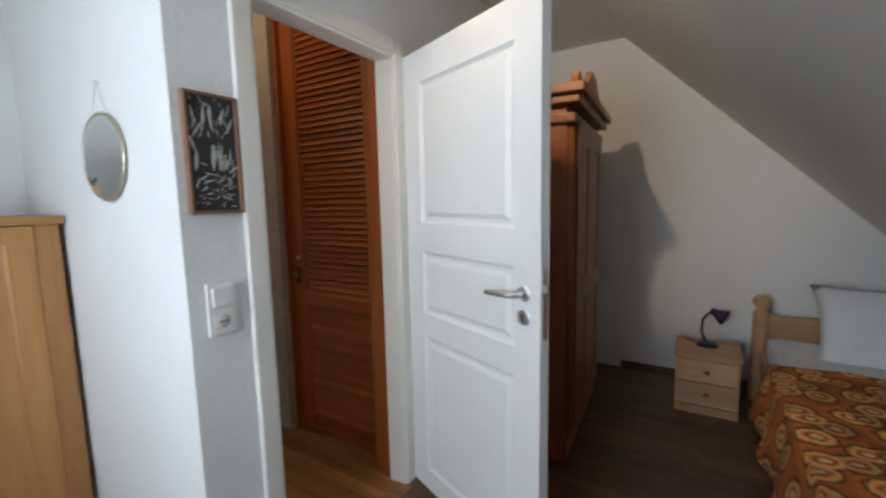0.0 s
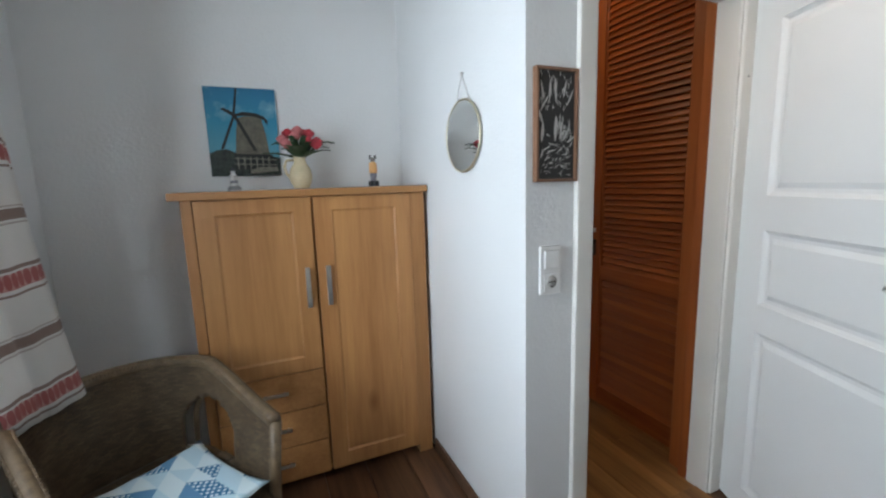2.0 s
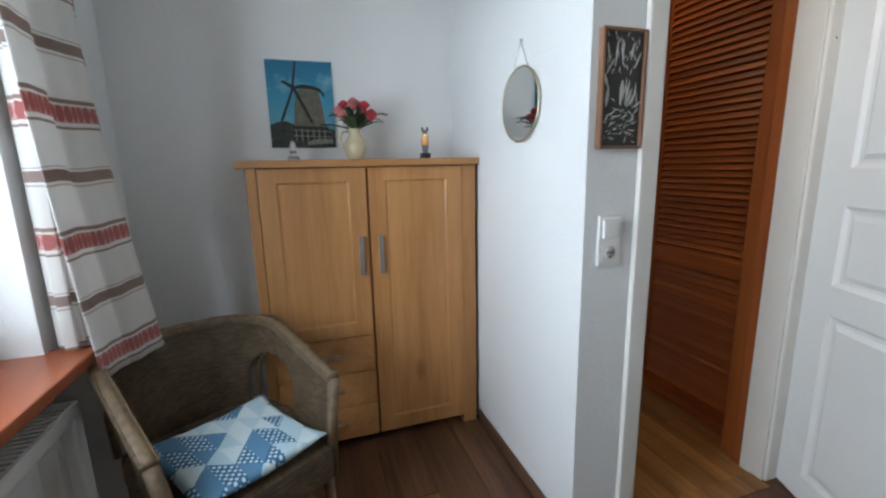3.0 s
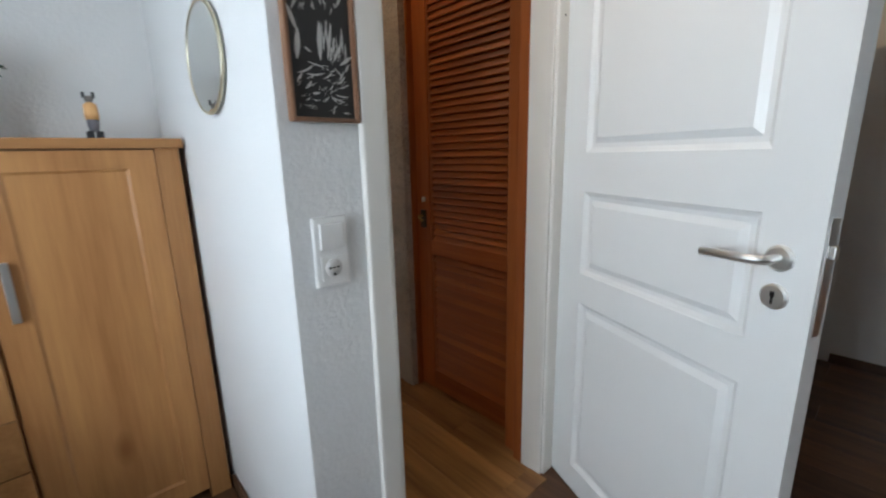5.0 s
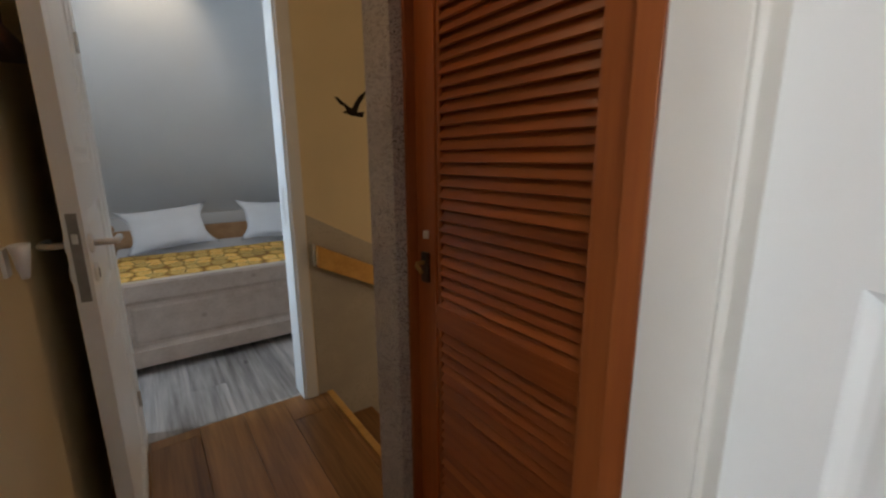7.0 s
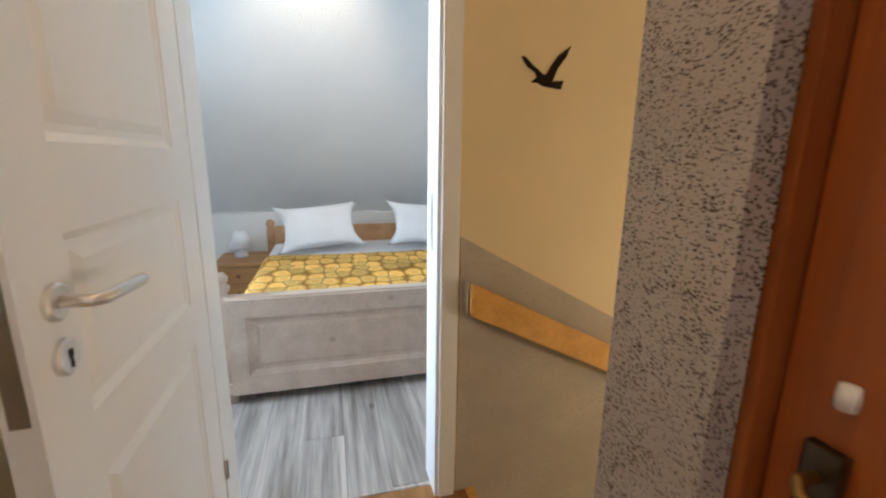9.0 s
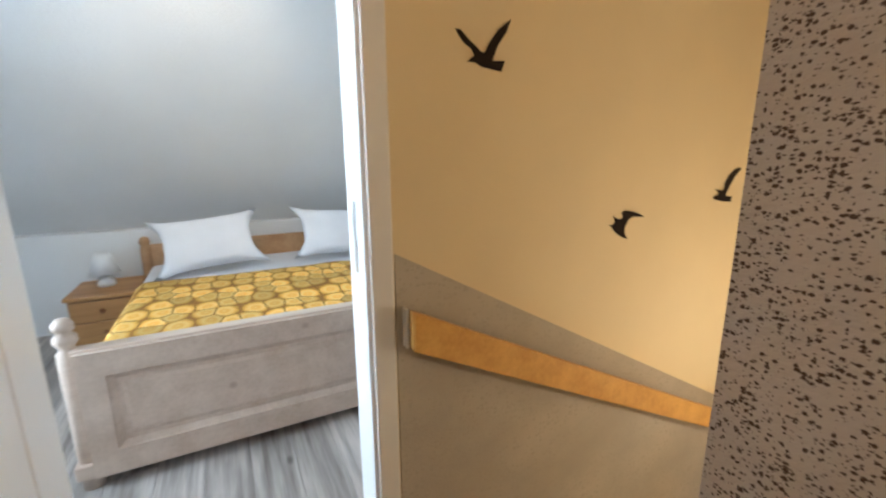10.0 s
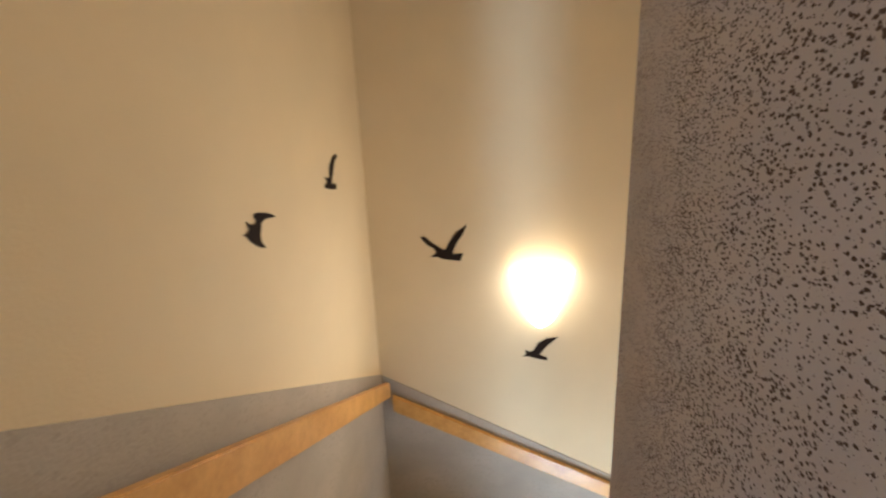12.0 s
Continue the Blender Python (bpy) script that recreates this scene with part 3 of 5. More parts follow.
for k in range(1, 6):
    y = 1.66 + 0.225 * (k - 1)
    part("tread", box(-2.994, -2.2, y, y + 0.26, -0.185 * k - 0.04, -0.185 * k, 0.006), M_FLOOR2, stairs)
    part("riser", box(-2.994, -2.2, y, y + 0.02, -0.185 * k, -0.185 * (k - 1) - (0.2 if k == 1 else 0.04)), M_FLOOR2, stairs)
part("tread", box(-2.994, -2.2, 2.785, 3.594, -1.15, -1.11), M_FLOOR2, stairs)
for k in range(1, 5):
    x = -2.2 + 0.23 * (k - 1)
    part("tread", box(x, x + 0.25, 2.785, 3.594, -1.11 - 0.185 * k - 0.04, -1.11 - 0.185 * k), M_FLOOR2, stairs)
structure("floor_lower", box(-3.06, -1.19, 1.6, 3.72, -2.7, -2.4), M_FLOOR2, "brown floor at the foot of the stairs", "floor")


# ---- doors ----
def door_frame(name, x0, x1, y0, y1, ztop, both, mat, label):
    """A lined doorway in a wall across x: lining from y0 to y1 with casings on both faces."""
    root = thing(name, pose(0, 0, 0), label, "door frame", kind="structure")
    t = 0.02
    lin = M_WHITE if both else mat
    part("lining", box(x0 - (0.012 if both else 0), x1 + 0.012, y0 - t, y0, 0, ztop, 0.003), lin, root)
    part("lining", box(x0 - (0.012 if both else 0), x1 + 0.012, y1, y1 + t, 0, ztop, 0.003), lin, root)
    part("head_lining", box(x0 - (0.012 if both else 0), x1 + 0.012, y0 - t, y1 + t, ztop, ztop + t, 0.003), mat, root)
    w = 0.062
    for xa, xb in ((x1 + 0.002, x1 + 0.022), (x0 - 0.022, x0 - 0.002)):
        if xa < x0 and not both:
            continue
        part("casing", box(xa, xb, y0 - 0.012 - w, y0 - 0.012, 0, ztop + 0.012 + w, 0.006), mat, root)
        part("casing", box(xa, xb, y1 + 0.012, y1 + 0.012 + w, 0, ztop + 0.012 + w, 0.006), mat, root)
        part("head_casing", box(xa, xb, y0 - 0.012, y1 + 0.012, ztop + 0.012, ztop + 0.012 + w, 0.006), mat, root)
    return root


def lever_handle(parent, x, y, z, side, direction):
    """Rosette, neck and lever on a leaf's face; side is the face's y direction, direction the lever's x."""
    h = part("handle", tube([(x, y, z), (x, y + side * 0.045, z), (x + direction * 0.012, y + side * 0.056, z), (x + direction * 0.06, y + side * 0.058, z - 0.002), (x + direction * 0.125, y + side * 0.058, z - 0.006)],
                            [0.009, 0.009, 0.0095, 0.0095, 0.009], 12), M_STEEL, parent, "satin steel lever handle", True)
    r = lathe([(0.0, 0.0), (0.026, 0.0), (0.026, 0.006), (0.022, 0.009), (0.0, 0.009)], 28)
    bmesh.ops.rotate(r, verts=r.verts, matrix=Matrix.Rotation(radians(-90 * side), 3, "X"))
    bmesh.ops.translate(r, verts=r.verts, vec=(x, y, z))
    part("rosette", r, M_STEEL, h)
    r = lathe([(0.0, 0.0), (0.026, 0.0), (0.026, 0.006), (0.022, 0.009), (0.0, 0.009)], 28)
    bmesh.ops.rotate(r, verts=r.verts, matrix=Matrix.Rotation(radians(-90 * side), 3, "X"))
    bmesh.ops.translate(r, verts=r.verts, vec=(x, y, z - 0.078))
    k = part("key_rosette", r, M_STEEL, parent)
    ya, yb = sorted((y + side * 0.0085, y + side * 0.0105))
    part("keyhole", boxes((x - 0.004, x + 0.004, ya, yb, z - 0.078, z - 0.067), (x - 0.0022, x + 0.0022, ya, yb, z - 0.093, z - 0.077)), M_DARK, k)


def panel_door(name, m, w, h, label, plate):
    root = thing(name, m, label, "door")
    a, b = 0.125, w - 0.112
    panels = [(a, b, 0.10, 0.742), (a, b, 0.845, 1.118), (a, b, 1.242, h - 0.128)]
    part("leaf", slab(w, h, 0.04, panels, 0.014, 0.011, 0.008), M_WHITE, root)
    part("lock_plate", box(w - 0.0005, w + 0.0015, -0.031, -0.009, 0.895, 1.12), plate, root, "steel lock face plate")
    part("latch", box(w, w + 0.012, -0.026, -0.014, 1.045, 1.07, 0.003), M_STEEL, root)
    lever_handle(root, w - 0.066, 0, 1.034, 1, -1)
    lever_handle(root, w - 0.066, -0.04, 1.034, -1, -1)
    for z in (0.25, h - 0.3):
        part("hinge", tube([(-0.006, 0.006, z - 0.035), (-0.006, 0.006, z + 0.035)], 0.007, 10), M_STEEL, root)
    return root


F1 = door_frame("door_1", -1.21, -1.13, 0.862, 1.512, 1.95, False, M_FRAME, "white painted door lining with moulded casing")
part("screw_hole", box(-1.1085, -1.1075, 1.556, 1.562, 1.672, 1.678), M_DARK, F1)
part("strike_plate", box(-1.165, -1.14, 0.8605, 0.864, 0.93, 1.13), M_STEEL, F1)
F2 = door_frame("door_2", -3.12, -3.0, 0.845, 1.532, 1.965, True, M_FRAME, "cream painted door lining of the bedroom doorway")
part("strike_plate", box(-3.075, -3.045, 1.530, 1.5335, 0.93, 1.12), M_STEEL, F2)
# room door, swung into the room; its x axis runs along the leaf, its -y side faces the camera
panel_door("room_door", pose(-1.100, 1.622, 0.008, 0, 0, -23.0), 0.792, 1.955, "white lacquered panel door standing open into the room", M_STEEL)
panel_door("bedroom_door", pose(-2.985, 0.842, 0.008, 0, 0, 0), 0.715, 1.955, "white panel door standing open along the hall wall", M_PLATE)


def louvre_door():
    x0, x1, y = -1.975, -1.325, 1.63
    root = thing("louvre_door", pose(x0, y, 0.0), "reddish stained pine louvre door, closed", "door")
    w, h = x1 - x0, 2.4
    part("stile", box(0, 0.095, 0, 0.03, 0.01, h, 0.003), M_LOUVRE, root)
    part("bead", box(0.0955, 0.113, 0.006, 0.026, 0.12, 2.32, 0.004), M_LOUVRE, root)
    part("stile", box(w - 0.048, w, 0, 0.03, 0.01, h, 0.003), M_LOUVRE, root)
    for z0, z1 in ((0.01, 0.12), (0.76, 0.835), (2.32, h)):
        part("rail", box(0.095, w - 0.048, 0.001, 0.029, z0, z1, 0.002), M_LOUVREX, root)
    proto = None
    for za, zb in ((0.12, 0.76), (0.835, 2.32)):
        n = round((zb - za) / 0.0318)
        for i in range(n):
            z = za + (i + 0.5) * (zb - za) / n
            if proto is None:
                bm = box(0.112, w - 0.047, -0.0215, 0.0215, -0.0032, 0.0032, 0.0012)
                proto = part("slat", bm, M_LOUVREX, root)
                s = proto
            else:
                s = new("slat", proto.data)
                s.parent = root
            s.matrix_local = pose(0, 0.015, z, 63, 0, 0)
    for z in (0.30, 1.15, 1.95):
        part("hinge", tube([(w + 0.001, -0.006, z - 0.04), (w + 0.001, -0.006, z + 0.04)], 0.006, 8), M_BRASS, root, "", True)
    lock = part("lock_case", box(0.034, 0.068, -0.012, 0.0, 0.895, 0.985, 0.003), M_IRON, root, "small dark iron lock plate")
    part("knob", tube([(0.05, -0.01, 0.955), (0.05, -0.034, 0.955), (0.056, -0.04, 0.95), (0.082, -0.04, 0.935)], 0.006, 10), M_BRASS, lock)
    part("catch", lathe([(0, -0.012), (0.008, -0.011), (0.009, 0.0), (0.008, 0.011), (0, 0.013)], 12, (0.056, -0.006, 1.038)), M_PLASTIC, root, "pale plastic catch", True)
    fr = thing("door_3", pose(0, 0, 0), "reddish stained pine door jamb", "door frame", kind="structure")
    part("jamb", box(-1.9915, -1.9765, 1.60, 1.70, 0, 2.43, 0.004), M_LOUVRE, fr)
    part("jamb", box(-1.323, -1.252, 1.545, 1.70, 0, 2.43, 0.006), M_LOUVRE, fr)
    part("jamb_return", box(-1.252, -1.2115, 1.514, 1.536, 0, 2.43, 0.003), M_LOUVRE, fr)
    part("head_jamb", box(-1.9765, -1.323, 1.62, 1.70, 2.402, 2.43), M_LOUVREX, fr)


louvre_door()


structure("trim_threshold", box(-1.165, -1.082, 0.864, 1.511, 0.0, 0.006, 0.002), M_FLOOR2, "brown threshold strip in the doorway", "trim")


# ---- stairwell things ----
def handrail():
    r1 = thing("handrail", pose(0, 0, 0), "flat varnished pine handrail board sloping down the wall", "handrail")
    bm = prism([(1.64, 0.722), (3.555, -0.215), (3.555, -0.12), (1.64, 0.835)], 0.03)
    bmesh.ops.bevel(bm, geom=[e for e in bm.edges], offset=0.004, segments=2, affect="EDGES")
    b = part("board", bm, M_RAIL, r1)
    b.matrix_local = pose(-2.966, 0, 0, 0, 0, 90)
    part("board_end", box(-2.995, -2.967, 1.632, 1.639, 0.721, 0.833, 0.001), M_FRAME, r1, "pale cut end of the board")
    for y in (1.9, 2.7, 3.4):
        z = 0.78 - 0.495 * (y - 1.64)
        part("bracket", box(-3.0, -2.99, y - 0.02, y + 0.02, z - 0.02, z + 0.02), M_STEEL, r1)
    r2 = thing("handrail", pose(0, 0, 0), "flat varnished pine handrail board on the end wall", "handrail")
    bm = prism([(-2.93, -0.315), (-1.27, -1.06), (-1.27, -0.96), (-2.93, -0.215)], 0.03)
    bmesh.ops.bevel(bm, geom=[e for e in bm.edges], offset=0.004, segments=2, affect="EDGES")
    b = part("board", bm, M_RAIL, r2)
    b.matrix_local = pose(0, 3.594 - 0.004, 0)


handrail()


def bird(m, s, kind, label):
    """Vinyl bird silhouette; the shape is drawn in a unit box."""
    if kind == 0:   # gull, both wings raised
        o = [(0.0, 0.68), (0.09, 0.67), (0.23, 0.52), (0.39, 0.39), (0.46, 0.32), (0.52, 0.32), (0.61, 0.52), (0.75, 0.76), (1.0, 1.0), (0.92, 0.75), (0.76, 0.48), (0.68, 0.24), (0.67, 0.18), (0.9, 0.21), (0.84, 0.0), (0.63, 0.03), (0.47, 0.05), (0.34, 0.12), (0.21, 0.12), (0.33, 0.24), (0.28, 0.35), (0.14, 0.45), (0.04, 0.59)]
    elif kind == 1:  # banking bird with one wing arched
        o = [(0.0, 0.57), (0.13, 0.56), (0.19, 0.65), (0.11, 0.88), (0.24, 0.75), (0.35, 0.74), (0.39, 0.81), (0.35, 0.93), (0.38, 1.0), (0.49, 1.0), (0.71, 0.93), (0.88, 0.84), (1.0, 0.73), (0.84, 0.76), (0.67, 0.78), (0.54, 0.72), (0.5, 0.55), (0.45, 0.39), (0.47, 0.2), (0.57, 0.0), (0.43, 0.07), (0.26, 0.22), (0.15, 0.37), (0.09, 0.5)]
    elif kind == 2:  # wing straight up
        o = [(0.96, 1.0), (1.0, 0.93), (0.81, 0.78), (0.66, 0.56), (0.51, 0.31), (0.48, 0.19), (0.76, 0.16), (0.75, 0.0), (0.36, 0.04), (0.0, 0.13), (0.02, 0.21), (0.17, 0.23), (0.18, 0.31), (0.0, 0.42), (0.24, 0.36), (0.38, 0.38), (0.39, 0.58), (0.53, 0.79), (0.74, 0.95)]
    else:            # gliding, one wing swept back
        o = [(0.0, 0.18), (0.11, 0.29), (0.06, 0.45), (0.21, 0.37), (0.31, 0.43), (0.44, 0.75), (0.68, 0.95), (1.0, 1.0), (0.84, 0.81), (0.66, 0.58), (0.48, 0.25), (0.68, 0.14), (0.71, 0.0), (0.55, 0.04), (0.39, 0.08), (0.18, 0.17)]
    bm = prism([(x * s[0], z * s[1]) for x, z in o], 0.0015)
    ob = part("bird_sticker", bm, M_BIRD)
    ob.matrix_world = m
    return tagged(ob, label, "wall sticker", "bird stickers on the stairwell walls")


bird(pose(-2.9985, 1.801, 1.461, 0, 0, 90), (0.173, 0.136), 0, "dark brown flying gull sticker on the ochre wall")
bird(pose(-2.9985, 2.414, 0.937, 0, 0, 90), (0.185, 0.103), 1, "dark brown banking bird sticker on the ochre wall")
bird(pose(-2.9985, 3.02, 1.039, 0, 0, 90), (0.172, 0.144), 2, "small dark brown bird sticker with raised wing")
bird(pose(-2.718, 3.5985, 0.593), (0.252, 0.202), 0, "dark brown flying gull sticker on the end wall")
bird(pose(-2.173, 3.5985, 0.003), (0.196, 0.143), 3, "dark brown gliding bird sticker below the wall lamp")


def wall_lamp():
    root = thing("wall_lamp", pose(-2.075, 3.6, 0.21), "lit white shell-shaped wall lamp", "wall lamp")
    bm = bmesh.new()
    n, rows = 18, 9
    ring = []
    for j in range(rows + 1):
        f = j / rows
        r, z = 0.02 + 0.148 * f ** 0.6, 0.32 * f
        ring.append([bm.verts.new((r * math.cos(math.pi * i / n), -0.004 - 0.62 * r * math.sin(math.pi * i / n), z - f * 0.03 * math.sin(math.pi * i / n) ** 2)) for i in range(n + 1)])
    for a, b in zip(ring, ring[1:]):
        for i in range(n):
            bm.faces.new((a[i], a[i + 1], b[i + 1], b[i]))
    bm.faces.new(ring[0])
    s = part("shade", bm, glow("lit_frosted_glass", (1.0, 0.88, 0.70), 6.0), root, "glowing frosted shell shade", True)
    s.visible_shadow = False
    part("wall_plate", box(-0.05, 0.05, -0.012, -0.001, 0.03, 0.2, 0.004), M_BRASS, root)


wall_lamp()


# ---- room: cabinet corner ----
def cabinet():
    root = thing("cabinet", pose(-1.91, -0.372, 0), "oiled beech cabinet with two doors and three drawers", "cabinet")
    w, h, d = 0.968, 1.292, 0.345
    # local x goes into the wall (negative), y along the front
    part("side", box(-d, 0, 0, 0.038, 0, h, 0.002), M_BEECH, root)
    part("side", box(-d, 0, w - 0.070, w - 0.002, 0, h, 0.002), M_BEECH, root)
    part("back", box(-d, -d + 0.012, 0.038, w - 0.070, 0.06, h), M_BEECH, root)
    part("floor_board", box(-d, -0.02, 0.038, w - 0.070, 0.04, 0.06), M_BEECHY, root)
    part("divider", box(-d + 0.012, -0.022, 0.462, 0.474, 0.06, h), M_BEECH, root)
    part("top", box(-d, 0.022, -0.036, w + 0.008, h, h + 0.03, 0.004), M_BEECHY, root, "overhanging beech top")

    def front(name, y0, y1, z0, z1, panels, pull):
        bm = slab(y1 - y0, z1 - z0, 0.02, panels, 0.008, 0.007)
        p = part(name, bm, M_BEECH if panels else M_BEECHY, root)
        p.matrix_local = pose(-0.018, y0, z0, 0, 0, 90)
        cy, cz, up = pull
        if up:
            part("handle", boxes((0.012, 0.022, cy - 0.009, cy + 0.009, cz - 0.085, cz + 0.085), (0, 0.013, cy - 0.005, cy + 0.005, cz - 0.07, cz - 0.055), (0, 0.013, cy - 0.005, cy + 0.005, cz + 0.055, cz + 0.07), bev=0.001), M_STEEL, root, "satin steel bar handle")
        else:
            part("handle", boxes((0.012, 0.02, cy - 0.05, cy + 0.05, cz - 0.006, cz + 0.006), (0, 0.013, cy - 0.04, cy - 0.032, cz - 0.004, cz + 0.004), (0, 0.013, cy + 0.032, cy + 0.04, cz - 0.004, cz + 0.004), bev=0.001), M_STEEL, root, "satin steel bar handle")

    dw = 0.422
    front("door", 0.041, 0.041 + dw, 0.545, h - 0.004, [(0.068, dw - 0.07, 0.06, h - 0.545 - 0.06)], (0.43, 0.912, True))
    front("door", 0.474, 0.896, 0.045, h - 0.004, [(0.072, dw - 0.07, 0.07, h - 0.045 - 0.06)], (0.515, 0.912, True))
    for z0, z1 in ((0.375, 0.54), (0.21, 0.37), (0.045, 0.205)):
        front("drawer", 0.041, 0.041 + dw, z0, z1, [], (0.262, (z0 + z1) / 2 + 0.005, False))


cabinet()


def jug_of_roses():
    root = thing("flower_jug", pose(-2.08, 0.08, 1.3235), "cream pottery jug filled with red silk roses", "flower vase")
    part("jug", lathe([(0.0, 0.0), (0.032, 0.0), (0.034, 0.006), (0.046, 0.03), (0.05, 0.055), (0.044, 0.085), (0.028, 0.108), (0.024, 0.125), (0.029, 0.142), (0.025, 0.142), (0.02, 0.12), (0.0, 0.11)], 28), M_GLAZE, root, "", True)
    part("jug_handle", tube([(0, -0.026, 0.125), (0, -0.055, 0.122), (0, -0.066, 0.095), (0, -0.058, 0.065), (0, -0.044, 0.045)], 0.006, 10), M_GLAZE, root, "", True)
    rng = random.Random(5)
    heads = [(0.0, 0.0, 0.25), (0.02, 0.045, 0.235), (-0.02, -0.04, 0.24), (0.035, -0.015, 0.222), (-0.035, 0.03, 0.24), (0.04, 0.03, 0.205), (0.0, -0.065, 0.212), (-0.01, 0.08, 0.205), (0.045, 0.07, 0.188), (0.03, -0.05, 0.19)]
    for i, (x, y, z) in enumerate(heads):
        part("stem", tube([(x * 0.15, y * 0.15, 0.12), (x * 0.5, y * 0.5, 0.18), (x, y, z)], 0.002, 6), M_LEAF, root)
        bm = bmesh.new()
        for layer, (cnt, rad, tilt) in enumerate(((3, 0.008, 10), (5, 0.015, 28), (6, 0.021, 48))):
            for k in range(cnt):
                a = 2 * math.pi * k / cnt + layer * 0.5
                mt = Matrix.Translation((x, y, z)) @ Matrix.Rotation(a, 4, "Z") @ Matrix.Translation((rad * 0.55, 0, -0.004 * layer)) @ Matrix.Rotation(radians(tilt), 4, "Y") @ Matrix.Diagonal((0.25, 0.75, 1, 1))
                bmesh.ops.create_uvsphere(bm, u_segments=8, v_segments=5, radius=0.021, matrix=mt)
        part("rose", bm, M_ROSE if i % 3 else M_ROSEP, root, "red silk rose head", True)
    for k in range(26):
        a, reach, zz = rng.uniform(0, 2 * math.pi), rng.uniform(0.07, 0.14), rng.uniform(0.15, 0.22)
        bm = bmesh.new()
        L = []
        for j in range(6):
            f = j / 5
            c = Vector((math.cos(a), math.sin(a), 0)) * (0.02 + reach * f) + Vector((0, 0, 0.13 + (zz - 0.13) * math.sin(f * 2.0)))
            s = Vector((-math.sin(a), math.cos(a), 0)) * (0.013 * math.sin(math.pi * (0.08 + 0.9 * f)))
            L.append((bm.verts.new(c - s + Vector((0, 0, 0.004))), bm.verts.new(c), bm.verts.new(c + s + Vector((0, 0, 0.004)))))
        for p, q in zip(L, L[1:]):
            bm.faces.new((p[0], p[1], q[1], q[0]))
            bm.faces.new((p[1], p[2], q[2], q[1]))
        part("leaf", bm, M_LEAF, root, "", True)


jug_of_roses()

fig = thing("lighthouse_figurine", pose(-2.08, -0.19, 1.3235), "small white and grey lighthouse figurine on the cabinet", "figurine")
part("base", lathe([(0, 0), (0.026, 0), (0.027, 0.01), (0.02, 0.018), (0, 0.02)], 16), plain("figurine_grey", (0.3, 0.3, 0.31), 0.5), fig)
part("tower", lathe([(0.015, 0.018), (0.011, 0.06), (0.014, 0.062), (0.014, 0.066), (0.009, 0.066), (0.008, 0.08)], 16), plain("figurine_white", (0.72, 0.72, 0.7), 0.5), fig, "", True)
part("stripe", lathe([(0.0145, 0.03), (0.0135, 0.042)], 16), plain("figurine_stripe", (0.2, 0.2, 0.22), 0.5), fig)
part("roof", lathe([(0.011, 0.08), (0.0, 0.096)], 16), plain("figurine_roof", (0.05, 0.05, 0.06), 0.5), fig)
fig = thing("sailor_figurine", pose(-2.05, 0.40, 1.3235), "small painted wooden figurine with a yellow coat", "figurine")
part("foot", boxes((-0.02, 0.02, -0.021, -0.003, 0, 0.025), (-0.02, 0.02, 0.003, 0.021, 0, 0.025), bev=0.003), plain("figurine_black", (0.03, 0.03, 0.035), 0.5), fig)
part("legs", lathe([(0.012, 0.024), (0.015, 0.045), (0.016, 0.062), (0.0, 0.064)], 16), plain("figurine_trousers", (0.22, 0.21, 0.24), 0.6), fig, "", True)
part("coat", lathe([(0.017, 0.06), (0.019, 0.075), (0.017, 0.105), (0.008, 0.112)], 16), plain("figurine_yellow", (0.76, 0.42, 0.17), 0.6), fig, "yellow painted coat", True)
part("head", lathe([(0, 0.108), (0.009, 0.113), (0.011, 0.121), (0.008, 0.13), (0, 0.132)], 14), plain("figurine_head", (0.25, 0.22, 0.2), 0.6), fig, "", True)
part("hat", boxes((-0.003, 0.003, -0.016, -0.008, 0.124, 0.142), (-0.003, 0.003, 0.008, 0.016, 0.124, 0.142)), plain("figurine_hat", (0.06, 0.06, 0.06), 0.6), fig)


